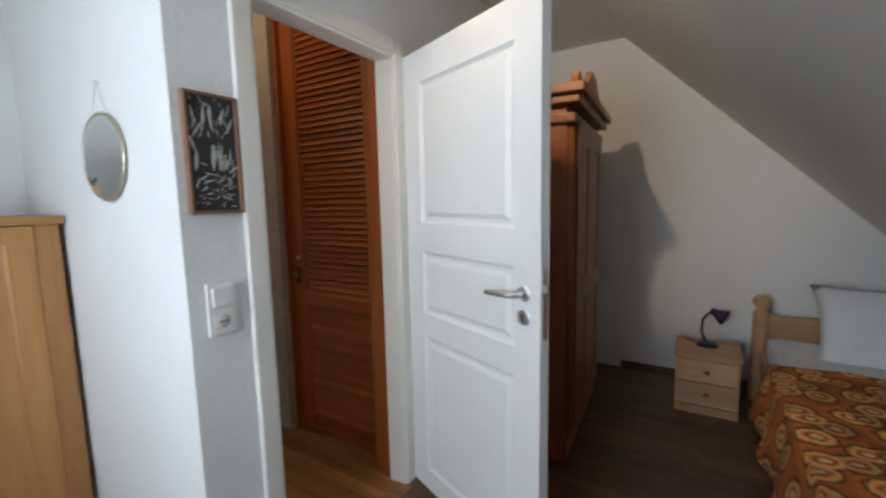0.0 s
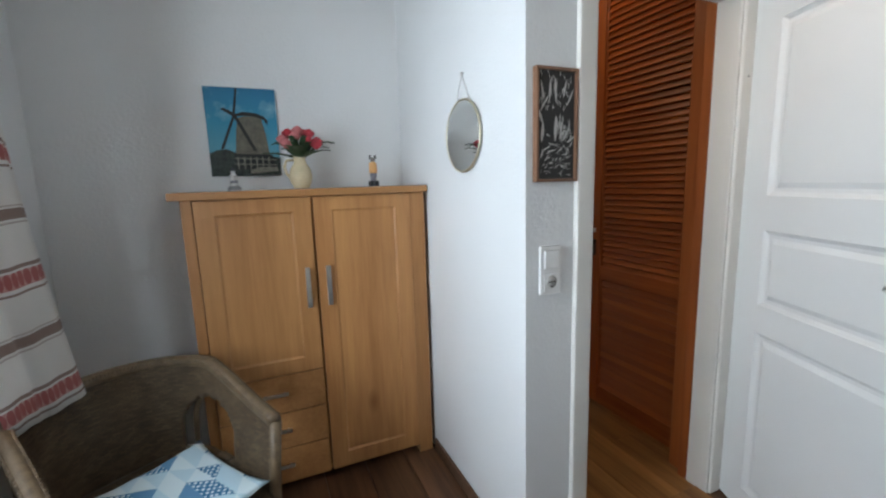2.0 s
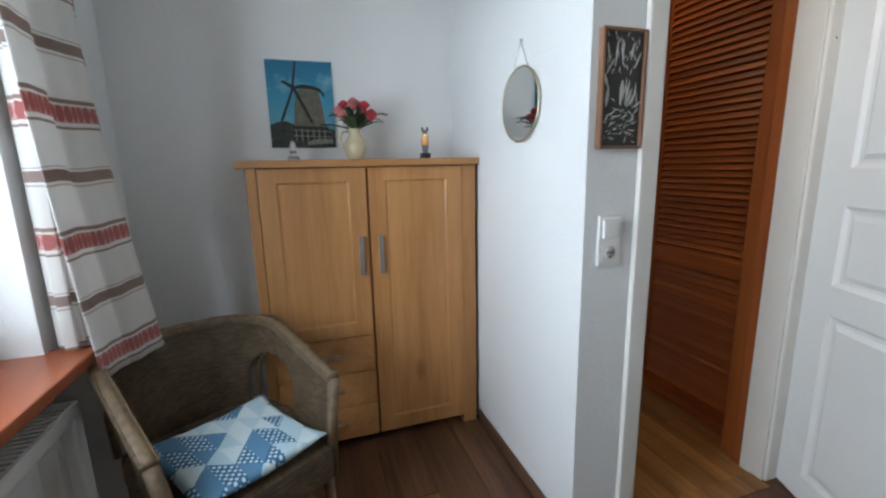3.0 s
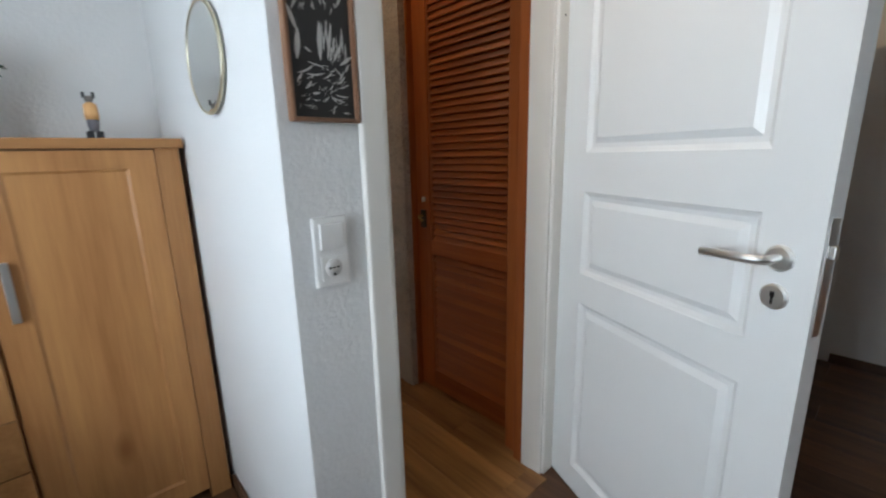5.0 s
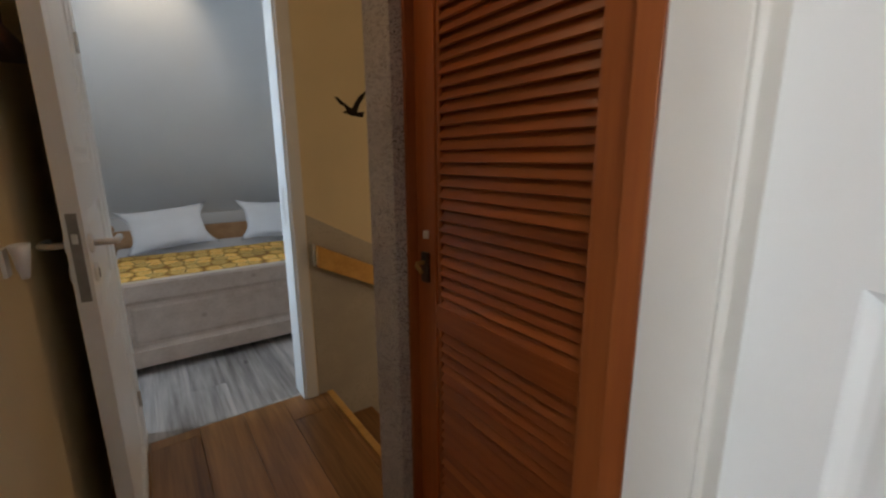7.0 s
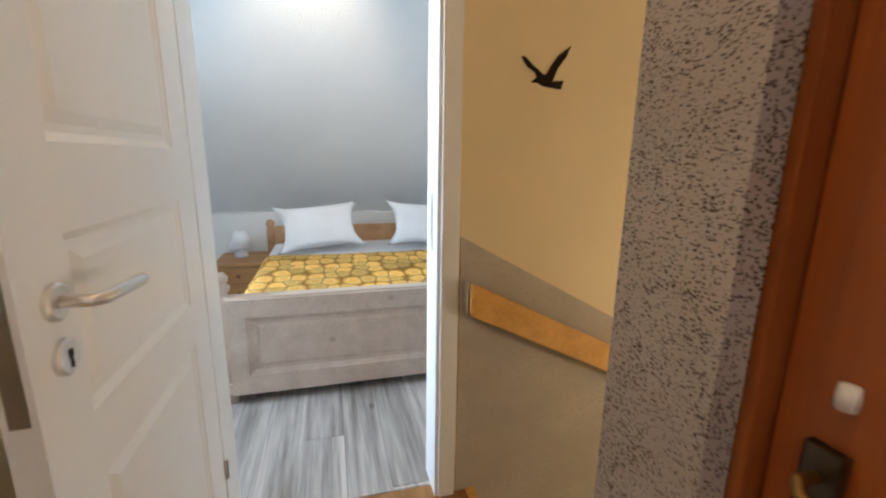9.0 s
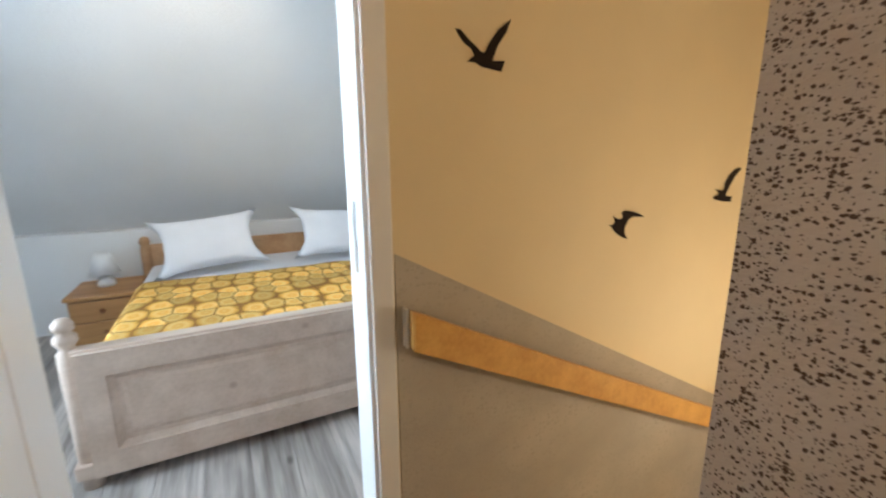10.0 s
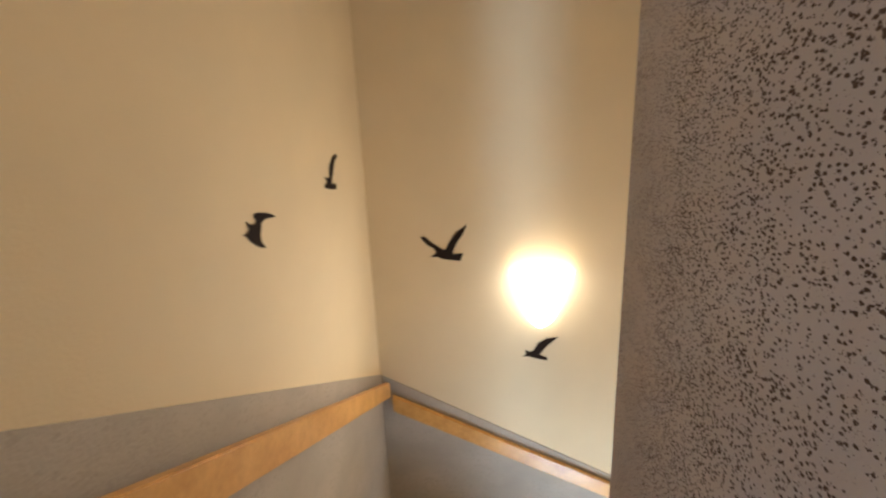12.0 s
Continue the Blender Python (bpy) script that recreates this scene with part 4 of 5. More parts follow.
def mill_picture():
    """Frameless print of a windmill under a blue sky, built from flat layers."""
    w, h = 0.292, 0.388
    root = thing("windmill_picture", pose(-2.27, -0.283, 1.388, 0, 0, 90), "frameless print of a windmill under blue sky", "picture")
    m, nd, ln, b = nodes_of("printed_sky")
    v = coords(nd, ln)
    sx = nd.new("ShaderNodeSeparateXYZ")
    ln.new(v, sx.inputs[0])
    r = ramp(nd, [(0.10, (0.09, 0.31, 0.40)), (0.24, (0.018, 0.24, 0.38)), (0.38, (0.005, 0.15, 0.29))])
    ln.new(sx.outputs[2], r.inputs[0])
    n = ramp(nd, [(0.55, (0, 0, 0)), (0.75, (1, 1, 1))])
    ln.new(noise_tex(nd, ln, v, 9, 5), n.inputs[0])
    mix = nd.new("ShaderNodeMix")
    mix.data_type = "RGBA"
    ln.new(n.outputs[0], mix.inputs["Factor"])
    ln.new(r.outputs[0], mix.inputs["A"])
    mix.inputs["B"].default_value = (0.22, 0.42, 0.52, 1)
    ln.new(mix.outputs["Result"], b.inputs["Base Color"])
    b.inputs["Roughness"].default_value = 0.5
    part("canvas", box(0, w, -0.018, -0.001, 0, h, 0.001), m, root)
    stone = paint("printed_stone", (0.13, 0.115, 0.085), 0.35, 0.6, 40, 0, 10)
    black = paint("printed_dark", (0.012, 0.014, 0.012), 0.4, 0.6, 30, 0, 10)
    bush = paint("printed_bushes", (0.02, 0.028, 0.022), 0.8, 0.6, 60, 0, 10)
    pale = paint("printed_pale", (0.20, 0.19, 0.15), 0.3, 0.6, 60, 0, 10)

    def layer(name, pts, k, mt):
        p = part(name, prism(pts, 0.0006), mt, root)
        p.matrix_local = pose(0, -0.018 - 0.0007 * k, 0)

    layer("bushes", [(0, 0), (w, 0), (w, 0.08), (0.25, 0.09), (0.2, 0.1), (0.13, 0.095), (0.07, 0.12), (0.03, 0.115), (0, 0.10)], 0, bush)
    layer("mill_tower", [(0.105, 0.09), (0.25, 0.09), (0.238, 0.19), (0.225, 0.255), (0.205, 0.265), (0.15, 0.265), (0.125, 0.255), (0.115, 0.19)], 1, stone)
    layer("mill_cap", [(0.11, 0.262), (0.122, 0.275), (0.15, 0.285), (0.2, 0.28), (0.235, 0.268), (0.252, 0.245), (0.248, 0.225), (0.236, 0.25), (0.2, 0.264), (0.15, 0.267)], 2, black)
    layer("sail", [(0.128, 0.387), (0.136, 0.387), (0.116, 0.26), (0.06, 0.12), (0.046, 0.118), (0.105, 0.26)], 3, black)
    layer("sail", [(0.06, 0.294), (0.075, 0.30), (0.12, 0.276), (0.195, 0.115), (0.182, 0.112), (0.11, 0.262)], 4, black)
    layer("mill_base", [(0.10, 0.10), (0.26, 0.095), (0.275, 0.03), (0.1, 0.03)], 2, black)
    for k in range(6):
        x = 0.11 + 0.026 * k
        layer("fence_post", [(x, 0.03), (x + 0.005, 0.03), (x + 0.005, 0.085), (x, 0.085)], 5, pale)
    layer("fence_bar", [(0.10, 0.078), (0.275, 0.07), (0.275, 0.074), (0.10, 0.082)], 6, pale)
    layer("fence_bar", [(0.10, 0.052), (0.275, 0.046), (0.275, 0.05), (0.10, 0.056)], 6, pale)
    layer("wall_stones", [(0.16, 0.01), (0.28, 0.02), (0.275, 0.04), (0.2, 0.038), (0.16, 0.025)], 5, pale)


mill_picture()


def round_mirror():
    root = thing("round_mirror", pose(-1.507, 0.608, 1.495, 0, 0, 2), "round wall mirror with thin brass rim on a chain", "mirror")
    m, nd, ln, b = nodes_of("mirror_glass")
    b.inputs["Base Color"].default_value, b.inputs["Metallic"].default_value, b.inputs["Roughness"].default_value = (0.85, 0.88, 0.87, 1), 1.0, 0.03
    tilt = Matrix.Rotation(radians(90), 3, "X")
    bm = lathe([(0, 0), (0.126, 0), (0.126, 0.006), (0, 0.006)], 48)
    bmesh.ops.rotate(bm, verts=bm.verts, matrix=tilt)
    bmesh.ops.translate(bm, verts=bm.verts, vec=(0, -0.004, 0))
    part("mirror_glass", bm, m, root)
    bm = tube([(0.127 * math.cos(a), -0.008, 0.127 * math.sin(a)) for a in (2 * math.pi * k / 48 for k in range(48))], 0.0045, 8, None, True)
    part("rim", bm, paint("pale_brass", (0.70, 0.64, 0.48), 0.1, 0.3, 20, 0, 10, 0, 1.0), root, "thin pale brass rim", True)
    part("chain", tube([(-0.05, -0.006, 0.12), (0, -0.006, 0.215), (0.05, -0.006, 0.12)], 0.0022, 6), M_STEEL, root)
    nail = lathe([(0, 0), (0.004, 0), (0.004, 0.012), (0, 0.012)], 10)
    bmesh.ops.rotate(nail, verts=nail.verts, matrix=tilt)
    bmesh.ops.translate(nail, verts=nail.verts, vec=(0, 0, 0.217))
    part("nail", nail, M_STEEL, root)


round_mirror()


def deer_print():
    """Framed black and white linocut: pale leaf strokes on black round a dark lying shape."""
    w, h = 0.150, 0.322
    root = thing("framed_print", pose(-1.13, 0.636, 1.322, 0, 0, 90), "black and white woodland print in a thin wooden frame", "picture")
    for x0, x1, z0, z1 in ((0, 0.009, 0, h), (w - 0.009, w, 0, h), (0.009, w - 0.009, 0, 0.009), (0.009, w - 0.009, h - 0.009, h)):
        part("frame_bar", box(x0, x1, -0.022, -0.001, z0, z1, 0.003), M_PICFRAME, root)
    part("print", box(0.009, w - 0.009, -0.012, -0.003, 0.009, h - 0.009), M_BLACKINK, root)

    def stroke(x, z, length, width, angle, name="stroke", bend=0.0):
        pts = []
        a = radians(angle)
        left, right = [], []
        for k in range(7):
            f = k / 6
            px, pz = x + length * f * math.cos(a + bend * f), z + length * f * math.sin(a + bend * f)
            hw = 0.25 * width * math.sin(math.pi * (0.06 + 0.9 * f))
            left.append((px - hw * math.sin(a), pz + hw * math.cos(a)))
            right.append((px + hw * math.sin(a), pz - hw * math.cos(a)))
        pts = left + right[::-1]
        p = part(name, prism(pts, 0.0006), M_WHITEINK, root)
        p.matrix_local = pose(0, -0.0122, 0)

    for x, z, l, wd, an in ((0.03, 0.235, 0.05, 0.012, 100), (0.05, 0.23, 0.06, 0.013, 85), (0.075, 0.225, 0.065, 0.012, 95), (0.10, 0.24, 0.05, 0.012, 78), (0.115, 0.22, 0.05, 0.011, 65), (0.02, 0.20, 0.05, 0.010, 60)):
        stroke(x, z, l, wd, an)
    rng = random.Random(11)
    for k in range(46):
        x, z = rng.uniform(0.018, 0.128), rng.uniform(0.2, 0.30)
        stroke(x, z, rng.uniform(0.006, 0.022), rng.uniform(0.0015, 0.005), rng.uniform(60, 125))
    for k in range(40):
        x, z = rng.uniform(0.016, 0.125), rng.uniform(0.015, 0.088)
        stroke(x, z, rng.uniform(0.006, 0.018), rng.uniform(0.0012, 0.004), rng.uniform(-40, 50), "stroke", 0.4)
    for k in range(16):
        x, z = rng.uniform(0.066, 0.13), rng.uniform(0.112, 0.14)
        stroke(x, z, rng.uniform(0.02, 0.06), rng.uniform(0.002, 0.006), rng.uniform(75, 100))
    stroke(0.024, 0.115, 0.055, 0.022, 84)
    stroke(0.028, 0.165, 0.045, 0.016, 110)
    stroke(0.072, 0.118, 0.07, 0.020, 88)
    stroke(0.088, 0.12, 0.07, 0.012, 80)
    stroke(0.10, 0.118, 0.045, 0.012, 60)
    stroke(0.115, 0.113, 0.035, 0.013, 35)
    stroke(0.125, 0.10, 0.02, 0.008, 60)
    stroke(0.04, 0.138, 0.016, 0.006, -30)
    stroke(0.045, 0.112, 0.035, 0.005, -12)
    for x, z in ((0.07, 0.106), (0.076, 0.108), (0.082, 0.107), (0.073, 0.101), (0.09, 0.098), (0.096, 0.1), (0.088, 0.092), (0.1, 0.104), (0.094, 0.091), (0.083, 0.101)):
        stroke(x, z, 0.006, 0.0035, 10, "spot")
    stroke(0.103, 0.104, 0.022, 0.004, -40)
    for x, z, l, wd, an in ((0.022, 0.09, 0.04, 0.008, 10), (0.04, 0.09, 0.04, 0.007, -10), (0.075, 0.083, 0.03, 0.006, 20), (0.105, 0.075, 0.025, 0.007, 25), (0.11, 0.085, 0.022, 0.006, 40), (0.108, 0.068, 0.026, 0.005, 5),
                            (0.035, 0.062, 0.02, 0.006, 25), (0.05, 0.055, 0.014, 0.010, -10), (0.095, 0.05, 0.025, 0.005, -35), (0.1, 0.055, 0.03, 0.005, -20), (0.09, 0.052, 0.018, 0.005, -60), (0.07, 0.04, 0.014, 0.004, 10), (0.035, 0.04, 0.012, 0.005, 20), (0.02, 0.075, 0.02, 0.01, 40)):
        stroke(x, z, l, wd, an, "stroke", 0.3)


deer_print()


def switch_and_socket():
    root = thing("switch_socket", pose(-1.13, 0.660, 0.978, 0, 0, 90), "white plastic light switch above a wall socket", "light switch")
    part("plate", box(0, 0.081, -0.011, -0.001, 0, 0.152, 0.0048), M_PLASTIC, root)
    part("rocker", box(0.013, 0.068, -0.017, -0.010, 0.083, 0.139, 0.003), M_PLASTIC, root)
    part("socket_cover", box(0.013, 0.068, -0.0125, -0.010, 0.013, 0.069, 0.001), M_PLASTIC, root)
    bm = lathe([(0.0, 0.0), (0.0195, 0.0), (0.0195, 0.0006), (0.0, 0.0006)], 28)
    bmesh.ops.rotate(bm, verts=bm.verts, matrix=Matrix.Rotation(radians(90), 3, "X"))
    bmesh.ops.translate(bm, verts=bm.verts, vec=(0.0405, -0.0126, 0.041))
    part("socket_well", bm, plain("socket_shadow_grey", (0.55, 0.53, 0.51), 0.5), root, "", True)
    for x, z in ((0.031, 0.041), (0.050, 0.041), (0.0405, 0.041), (0.0405, 0.026)):
        bm = lathe([(0, 0), (0.003, 0), (0.003, 0.001), (0, 0.001)], 12)
        bmesh.ops.rotate(bm, verts=bm.verts, matrix=Matrix.Rotation(radians(90), 3, "X"))
        bmesh.ops.translate(bm, verts=bm.verts, vec=(x, -0.0138, z))
        part("socket_hole", bm, M_DARK, root)


switch_and_socket()


# ---- window corner ----
def window(name, x0, x1, y_in, z0, z1, label):
    root = thing(name, pose(0, 0, 0), label, "window", kind="structure")
    y = y_in
    fr = part("window_frame", boxes((x0, x0 + 0.07, y - 0.07, y, z0, z1), (x1 - 0.07, x1, y - 0.07, y, z0, z1), (x0 + 0.07, x1 - 0.07, y - 0.07, y, z0, z0 + 0.07), (x0 + 0.07, x1 - 0.07, y - 0.07, y, z1 - 0.07, z1), bev=0.006), M_WHITE, root)
    mid = (x0 + x1) / 2
    for a, b in ((x0 + 0.06, mid), (mid, x1 - 0.06)):
        part("sash", boxes((a, a + 0.065, y - 0.05, y + 0.015, z0 + 0.06, z1 - 0.06), (b - 0.065, b, y - 0.05, y + 0.015, z0 + 0.06, z1 - 0.06), (a + 0.065, b - 0.065, y - 0.05, y + 0.015, z0 + 0.06, z0 + 0.125), (a + 0.065, b - 0.065, y - 0.05, y + 0.015, z1 - 0.125, z1 - 0.06), bev=0.005), M_WHITE, root)
        p = part("pane", box(a + 0.06, b - 0.06, y - 0.03, y - 0.02, z0 + 0.12, z1 - 0.12), M_GLASS, root)
        p.visible_shadow = False
    return root


M_GLASS, nd_, ln_, b_ = nodes_of("window_glass")
b_.inputs["Transmission Weight"].default_value, b_.inputs["Roughness"].default_value, b_.inputs["IOR"].default_value = 1.0, 0.0, 1.45
window("window_1", -1.52, -0.2, -1.04, 0.78, 2.08, "white framed window with daylight behind")
window("window_2", -4.2, -3.34, -1.53, 0.85, 2.1, "white framed bedroom window")
structure("window_sill", box(-1.56, -0.15, -1.04, -0.775, 0.745, 0.78, 0.006), M_SILL, "glossy red-brown window sill", "window sill")


def radiator():
    root = thing("radiator", pose(-1.42, -0.84, 0.12), "white panel radiator with slotted top grille under the sill", "radiator")
    part("front_panel", slab(1.15, 0.54, 0.012, [(0.03 + 0.1 * k, 0.11 + 0.1 * k, 0.03, 0.51) for k in range(11)], 0.012, 0.004), M_RAD, root).matrix_local = pose(0, 0.042, 0)
    part("back_panel", box(0, 1.15, -0.045, -0.033, 0, 0.54, 0.003), M_RAD, root)
    part("side_cover", box(-0.008, 0.0, -0.045, 0.042, 0.0, 0.55, 0.002), M_RAD, root)
    part("side_cover", box(1.15, 1.158, -0.045, 0.042, 0.0, 0.55, 0.002), M_RAD, root)
    part("grille_frame", boxes((0, 1.15, -0.045, -0.036, 0.54, 0.55), (0, 1.15, 0.032, 0.042, 0.54, 0.55)), M_RAD, root)
    proto = None
    for k in range(58):
        if proto is None:
            proto = part("grille_slat", box(-0.004, 0.004, -0.036, 0.032, 0.54, 0.549), M_RAD, root)
            s = proto
        else:
            s = new("grille_slat", proto.data)
            s.parent = root
        s.location.x = 0.01 + k * 0.0198
    # black block paints the shade seen through the grille
    part("inner_shade", box(0.005, 1.145, -0.03, 0.028, 0.01, 0.5), M_DARK, root, "near-black block for the shade between the radiator panels")
    part("valve_pipe", tube([(0.03, 0.0, 0.0), (0.03, 0.0, -0.12)], 0.009, 10), M_RAD, root)
    part("wall_bracket", box(0.3, 0.34, -0.06, -0.045, 0.1, 0.45), M_RAD, root)


radiator()


def curtain():
    root = thing("curtain", pose(0, 0, 0), "white linen curtain with red and brown woven stripes", "curtain")
    bm = bmesh.new()
    uv = bm.loops.layers.uv.new("UVMap")
    nu, nv = 60, 40
    z0, z1 = 0.70, 2.30
    grid = []
    for j in range(nv + 1):
        f = j / nv
        z = z0 + (z1 - z0) * f
        k = max(0.0, 1 - f * 1.5) ** 1.5
        xa, ya = -1.31 - 0.17 * k, -0.755
        xb, yb = -1.76 + 0.06 * k, -0.77 + 0.11 * k
        row = []
        for i in range(nu + 1):
            u = i / nu
            fold = 0.02 * math.sin(u * 9.5 + 0.6 * math.sin(3 * f)) + 0.006 * math.sin(u * 24 + 2 * f)
            x, y = xa + (xb - xa) * u, ya + (yb - ya) * u
            row.append((bm.verts.new((x + 0.008 * math.sin(u * 9.5 + 1.2), y + fold * (0.55 + 0.45 * f), z + 0.006 * math.sin(u * 9.5) * (1 - f))), u * 0.75, z - z0))
        grid.append(row)
    for a, b in zip(grid, grid[1:]):
        for i in range(nu):
            q = (a[i], a[i + 1], b[i + 1], b[i])
            face = bm.faces.new([v[0] for v in q])
            for lp, v in zip(face.loops, q):
                lp[uv].uv = (v[1], v[2])
    cl = part("cloth", bm, M_CURTAIN, root, "", True)
    md = cl.modifiers.new("thickness", "SOLIDIFY")
    md.thickness = 0.002
    bm = bmesh.new()
    uv = bm.loops.layers.uv.new("UVMap")
    grid = []
    for j in range(21):
        z = z0 + 0.09 + (z1 - z0 - 0.09) * j / 20
        grid.append([(bm.verts.new((-1.50 - 0.10 * i / 16, -0.84 + 0.03 * math.sin(i * 0.9), z)), i * 0.016, z - z0) for i in range(17)])
    for a, b in zip(grid, grid[1:]):
        for i in range(16):
            q = (a[i], a[i + 1], b[i + 1], b[i])
            face = bm.faces.new([v[0] for v in q])
            for lp, v in zip(face.loops, q):
                lp[uv].uv = (v[1], v[2])
    part("back_fold", bm, M_CURTAIN, root, "", True)
    part("rod", tube([(-2.2, -0.80, 2.31), (-0.05, -0.80, 2.31)], 0.012, 12), M_STEEL, root)
    for x in (-2.1, -0.15):
        part("rod_bracket", tube([(x, -0.90, 2.31), (x, -0.80, 2.31)], 0.007, 8), M_STEEL, root)


curtain()


def wicker_chair():
    spot = pose(-1.494, -0.468, 0, 0, 0, 33.5)
    root = thing("wicker_armchair", spot, "weathered brown wicker armchair with rounded back", "armchair")
    hw, front, back = 0.231, 0.24, -0.10
    path = [(front - (front - back) * k / 10, -hw) for k in range(11)]
    path += [(back + 0.9 * hw * math.cos(a), hw * math.sin(a)) for a in (-math.pi / 2 - math.pi * k / 24 for k in range(1, 24))]
    path += [(back + (front - back) * k / 10, hw) for k in range(11)]
    fine = []
    for (xa, ya), (xb, yb) in zip(path, path[1:]):
        for k in range(3):
            fine.append((xa + (xb - xa) * k / 3, ya + (yb - ya) * k / 3))
    fine.append(path[-1])

    def top_z(x):
        f = min(1, max(0, (front - x) / 0.36))
        return 0.60 + 0.118 * (0.75 * f + 0.25 * f * f * (3 - 2 * f))

    def flare(x, y, f):
        k = 1 + 0.14 * f * f
        return (back + (x - back) * k if x < back else x), y * k

    bm = bmesh.new()
    uv = bm.loops.layers.uv.new("UVMap")
    nz, cols, dist = 30, [], 0.0
    for i, (x, y) in enumerate(fine):
        if i:
            dist += math.hypot(x - fine[i - 1][0], y - fine[i - 1][1])
        col = []
        for j in range(nz + 1):
            f = j / nz
            z = 0.26 + (top_z(x) - 0.26) * f
            fx, fy = flare(x, y, f)
            col.append((bm.verts.new((fx, fy, z)), dist, z, x))
        cols.append(col)
    arch = -0.085
    for a, b in zip(cols, cols[1:]):
        for j in range(nz):
            cx, cz = (a[j][3] + b[j][3]) / 2, (a[j][2] + a[j + 1][2]) / 2
            u = (cx - arch) / 0.135
            if abs(u) < 1 and abs(a[j][0].co.y) > 0.17 and cz > 0.40 and cz < 0.49 + 0.12 * math.sqrt(1 - u * u):
                continue
            q = (a[j], b[j], b[j + 1], a[j + 1])
            face = bm.faces.new([v[0] for v in q])
            for lp, v in zip(face.loops, q):
                lp[uv].uv = (v[1], v[2])
    sh = part("woven_shell", bm, M_WICKER, root, "", True)
    md = sh.modifiers.new("thickness", "SOLIDIFY")
    md.thickness, md.offset = 0.028, 0
    rim = [(*flare(x, y, 1.0), top_z(x)) for x, y in fine[::2]]
    part("rim", tube(rim, 0.021, 12), M_CANE, root, "rolled rattan rim", True)
    bm = bmesh.new()
    for k in range(len(rim) - 1):
        nxt = Vector(rim[k + 1]) - Vector(rim[k])
        side = Vector((-nxt.y, nxt.x, 0)).normalized()
        for s in (0.0, 0.5):
            p = Vector(rim[k]).lerp(Vector(rim[k + 1]), s)
            bmesh.ops.create_icosphere(bm, subdivisions=1, radius=0.0065, matrix=Matrix.Translation(p - side * 0.018 + Vector((0, 0, 0.011))))
            bmesh.ops.create_icosphere(bm, subdivisions=1, radius=0.0065, matrix=Matrix.Translation(p + side * 0.018 + Vector((0, 0, 0.011))))
    part("braid", bm, M_CANE, root, "", True)
    for sy in (1, -1):
        pts = [(arch - 0.135, sy * (hw + 0.004), 0.40)]
        for k in range(13):
            a = math.pi - math.pi * k / 12
            z = 0.49 + 0.122 * math.sin(a)
            f = (z - 0.26) / (top_z(arch) - 0.26)
            pts.append((arch + 0.137 * math.cos(a), sy * hw * (1 + 0.14 * f * f), z))
        pts.append((arch + 0.135, sy * (hw + 0.004), 0.40))
        part("arch_binding", tube(pts, 0.011, 8), M_CANE, root, "", True)
        part("arm_front", tube([(front, sy * hw, 0.26), (front + 0.004, sy * hw * 1.05, 0.45), (front, sy * hw * 1.14, 0.60)], 0.019, 10), M_CANE, root, "", True)
    bm = bmesh.new()
    uv = bm.loops.layers.uv.new("UVMap")
    add_box(bm, -0.27, front + 0.03, -hw + 0.005, hw - 0.005, 0.26, 0.385, 0.025)
    for f in bm.faces:
        for lp in f.loops:
            c = lp.vert.co
            lp[uv].uv = (c.x, c.y) if abs(f.normal.z) > 0.7 else (c.x + c.y, c.z)
    part("seat", bm, M_WICKER, root)
    for x, y in ((front - 0.01, hw - 0.015), (front - 0.01, 0.015 - hw), (-0.24, 0.16), (-0.24, -0.16)):
        part("leg", tube([(x, y, 0.30), (x * 1.04, y * 1.04, 0.0)], [0.02, 0.017], 10), M_CANE, root, "", True)
    for y in (hw - 0.02, 0.02 - hw):
        part("stretcher", tube([(front - 0.01, y, 0.13), (-0.24, y * 0.76, 0.13)], 0.011, 8), M_CANE, root, "", True)
    c = part("seat_cushion", pillow_mesh(0.41, 0.40, 0.075, 22, 0.016, 0.06), M_PATCH, None, "", True)
    c.matrix_world = spot @ pose(0.065, 0.005, 0.41)
    tagged(c, "blue and white patchwork cushion on the wicker seat", "cushion")


wicker_chair()


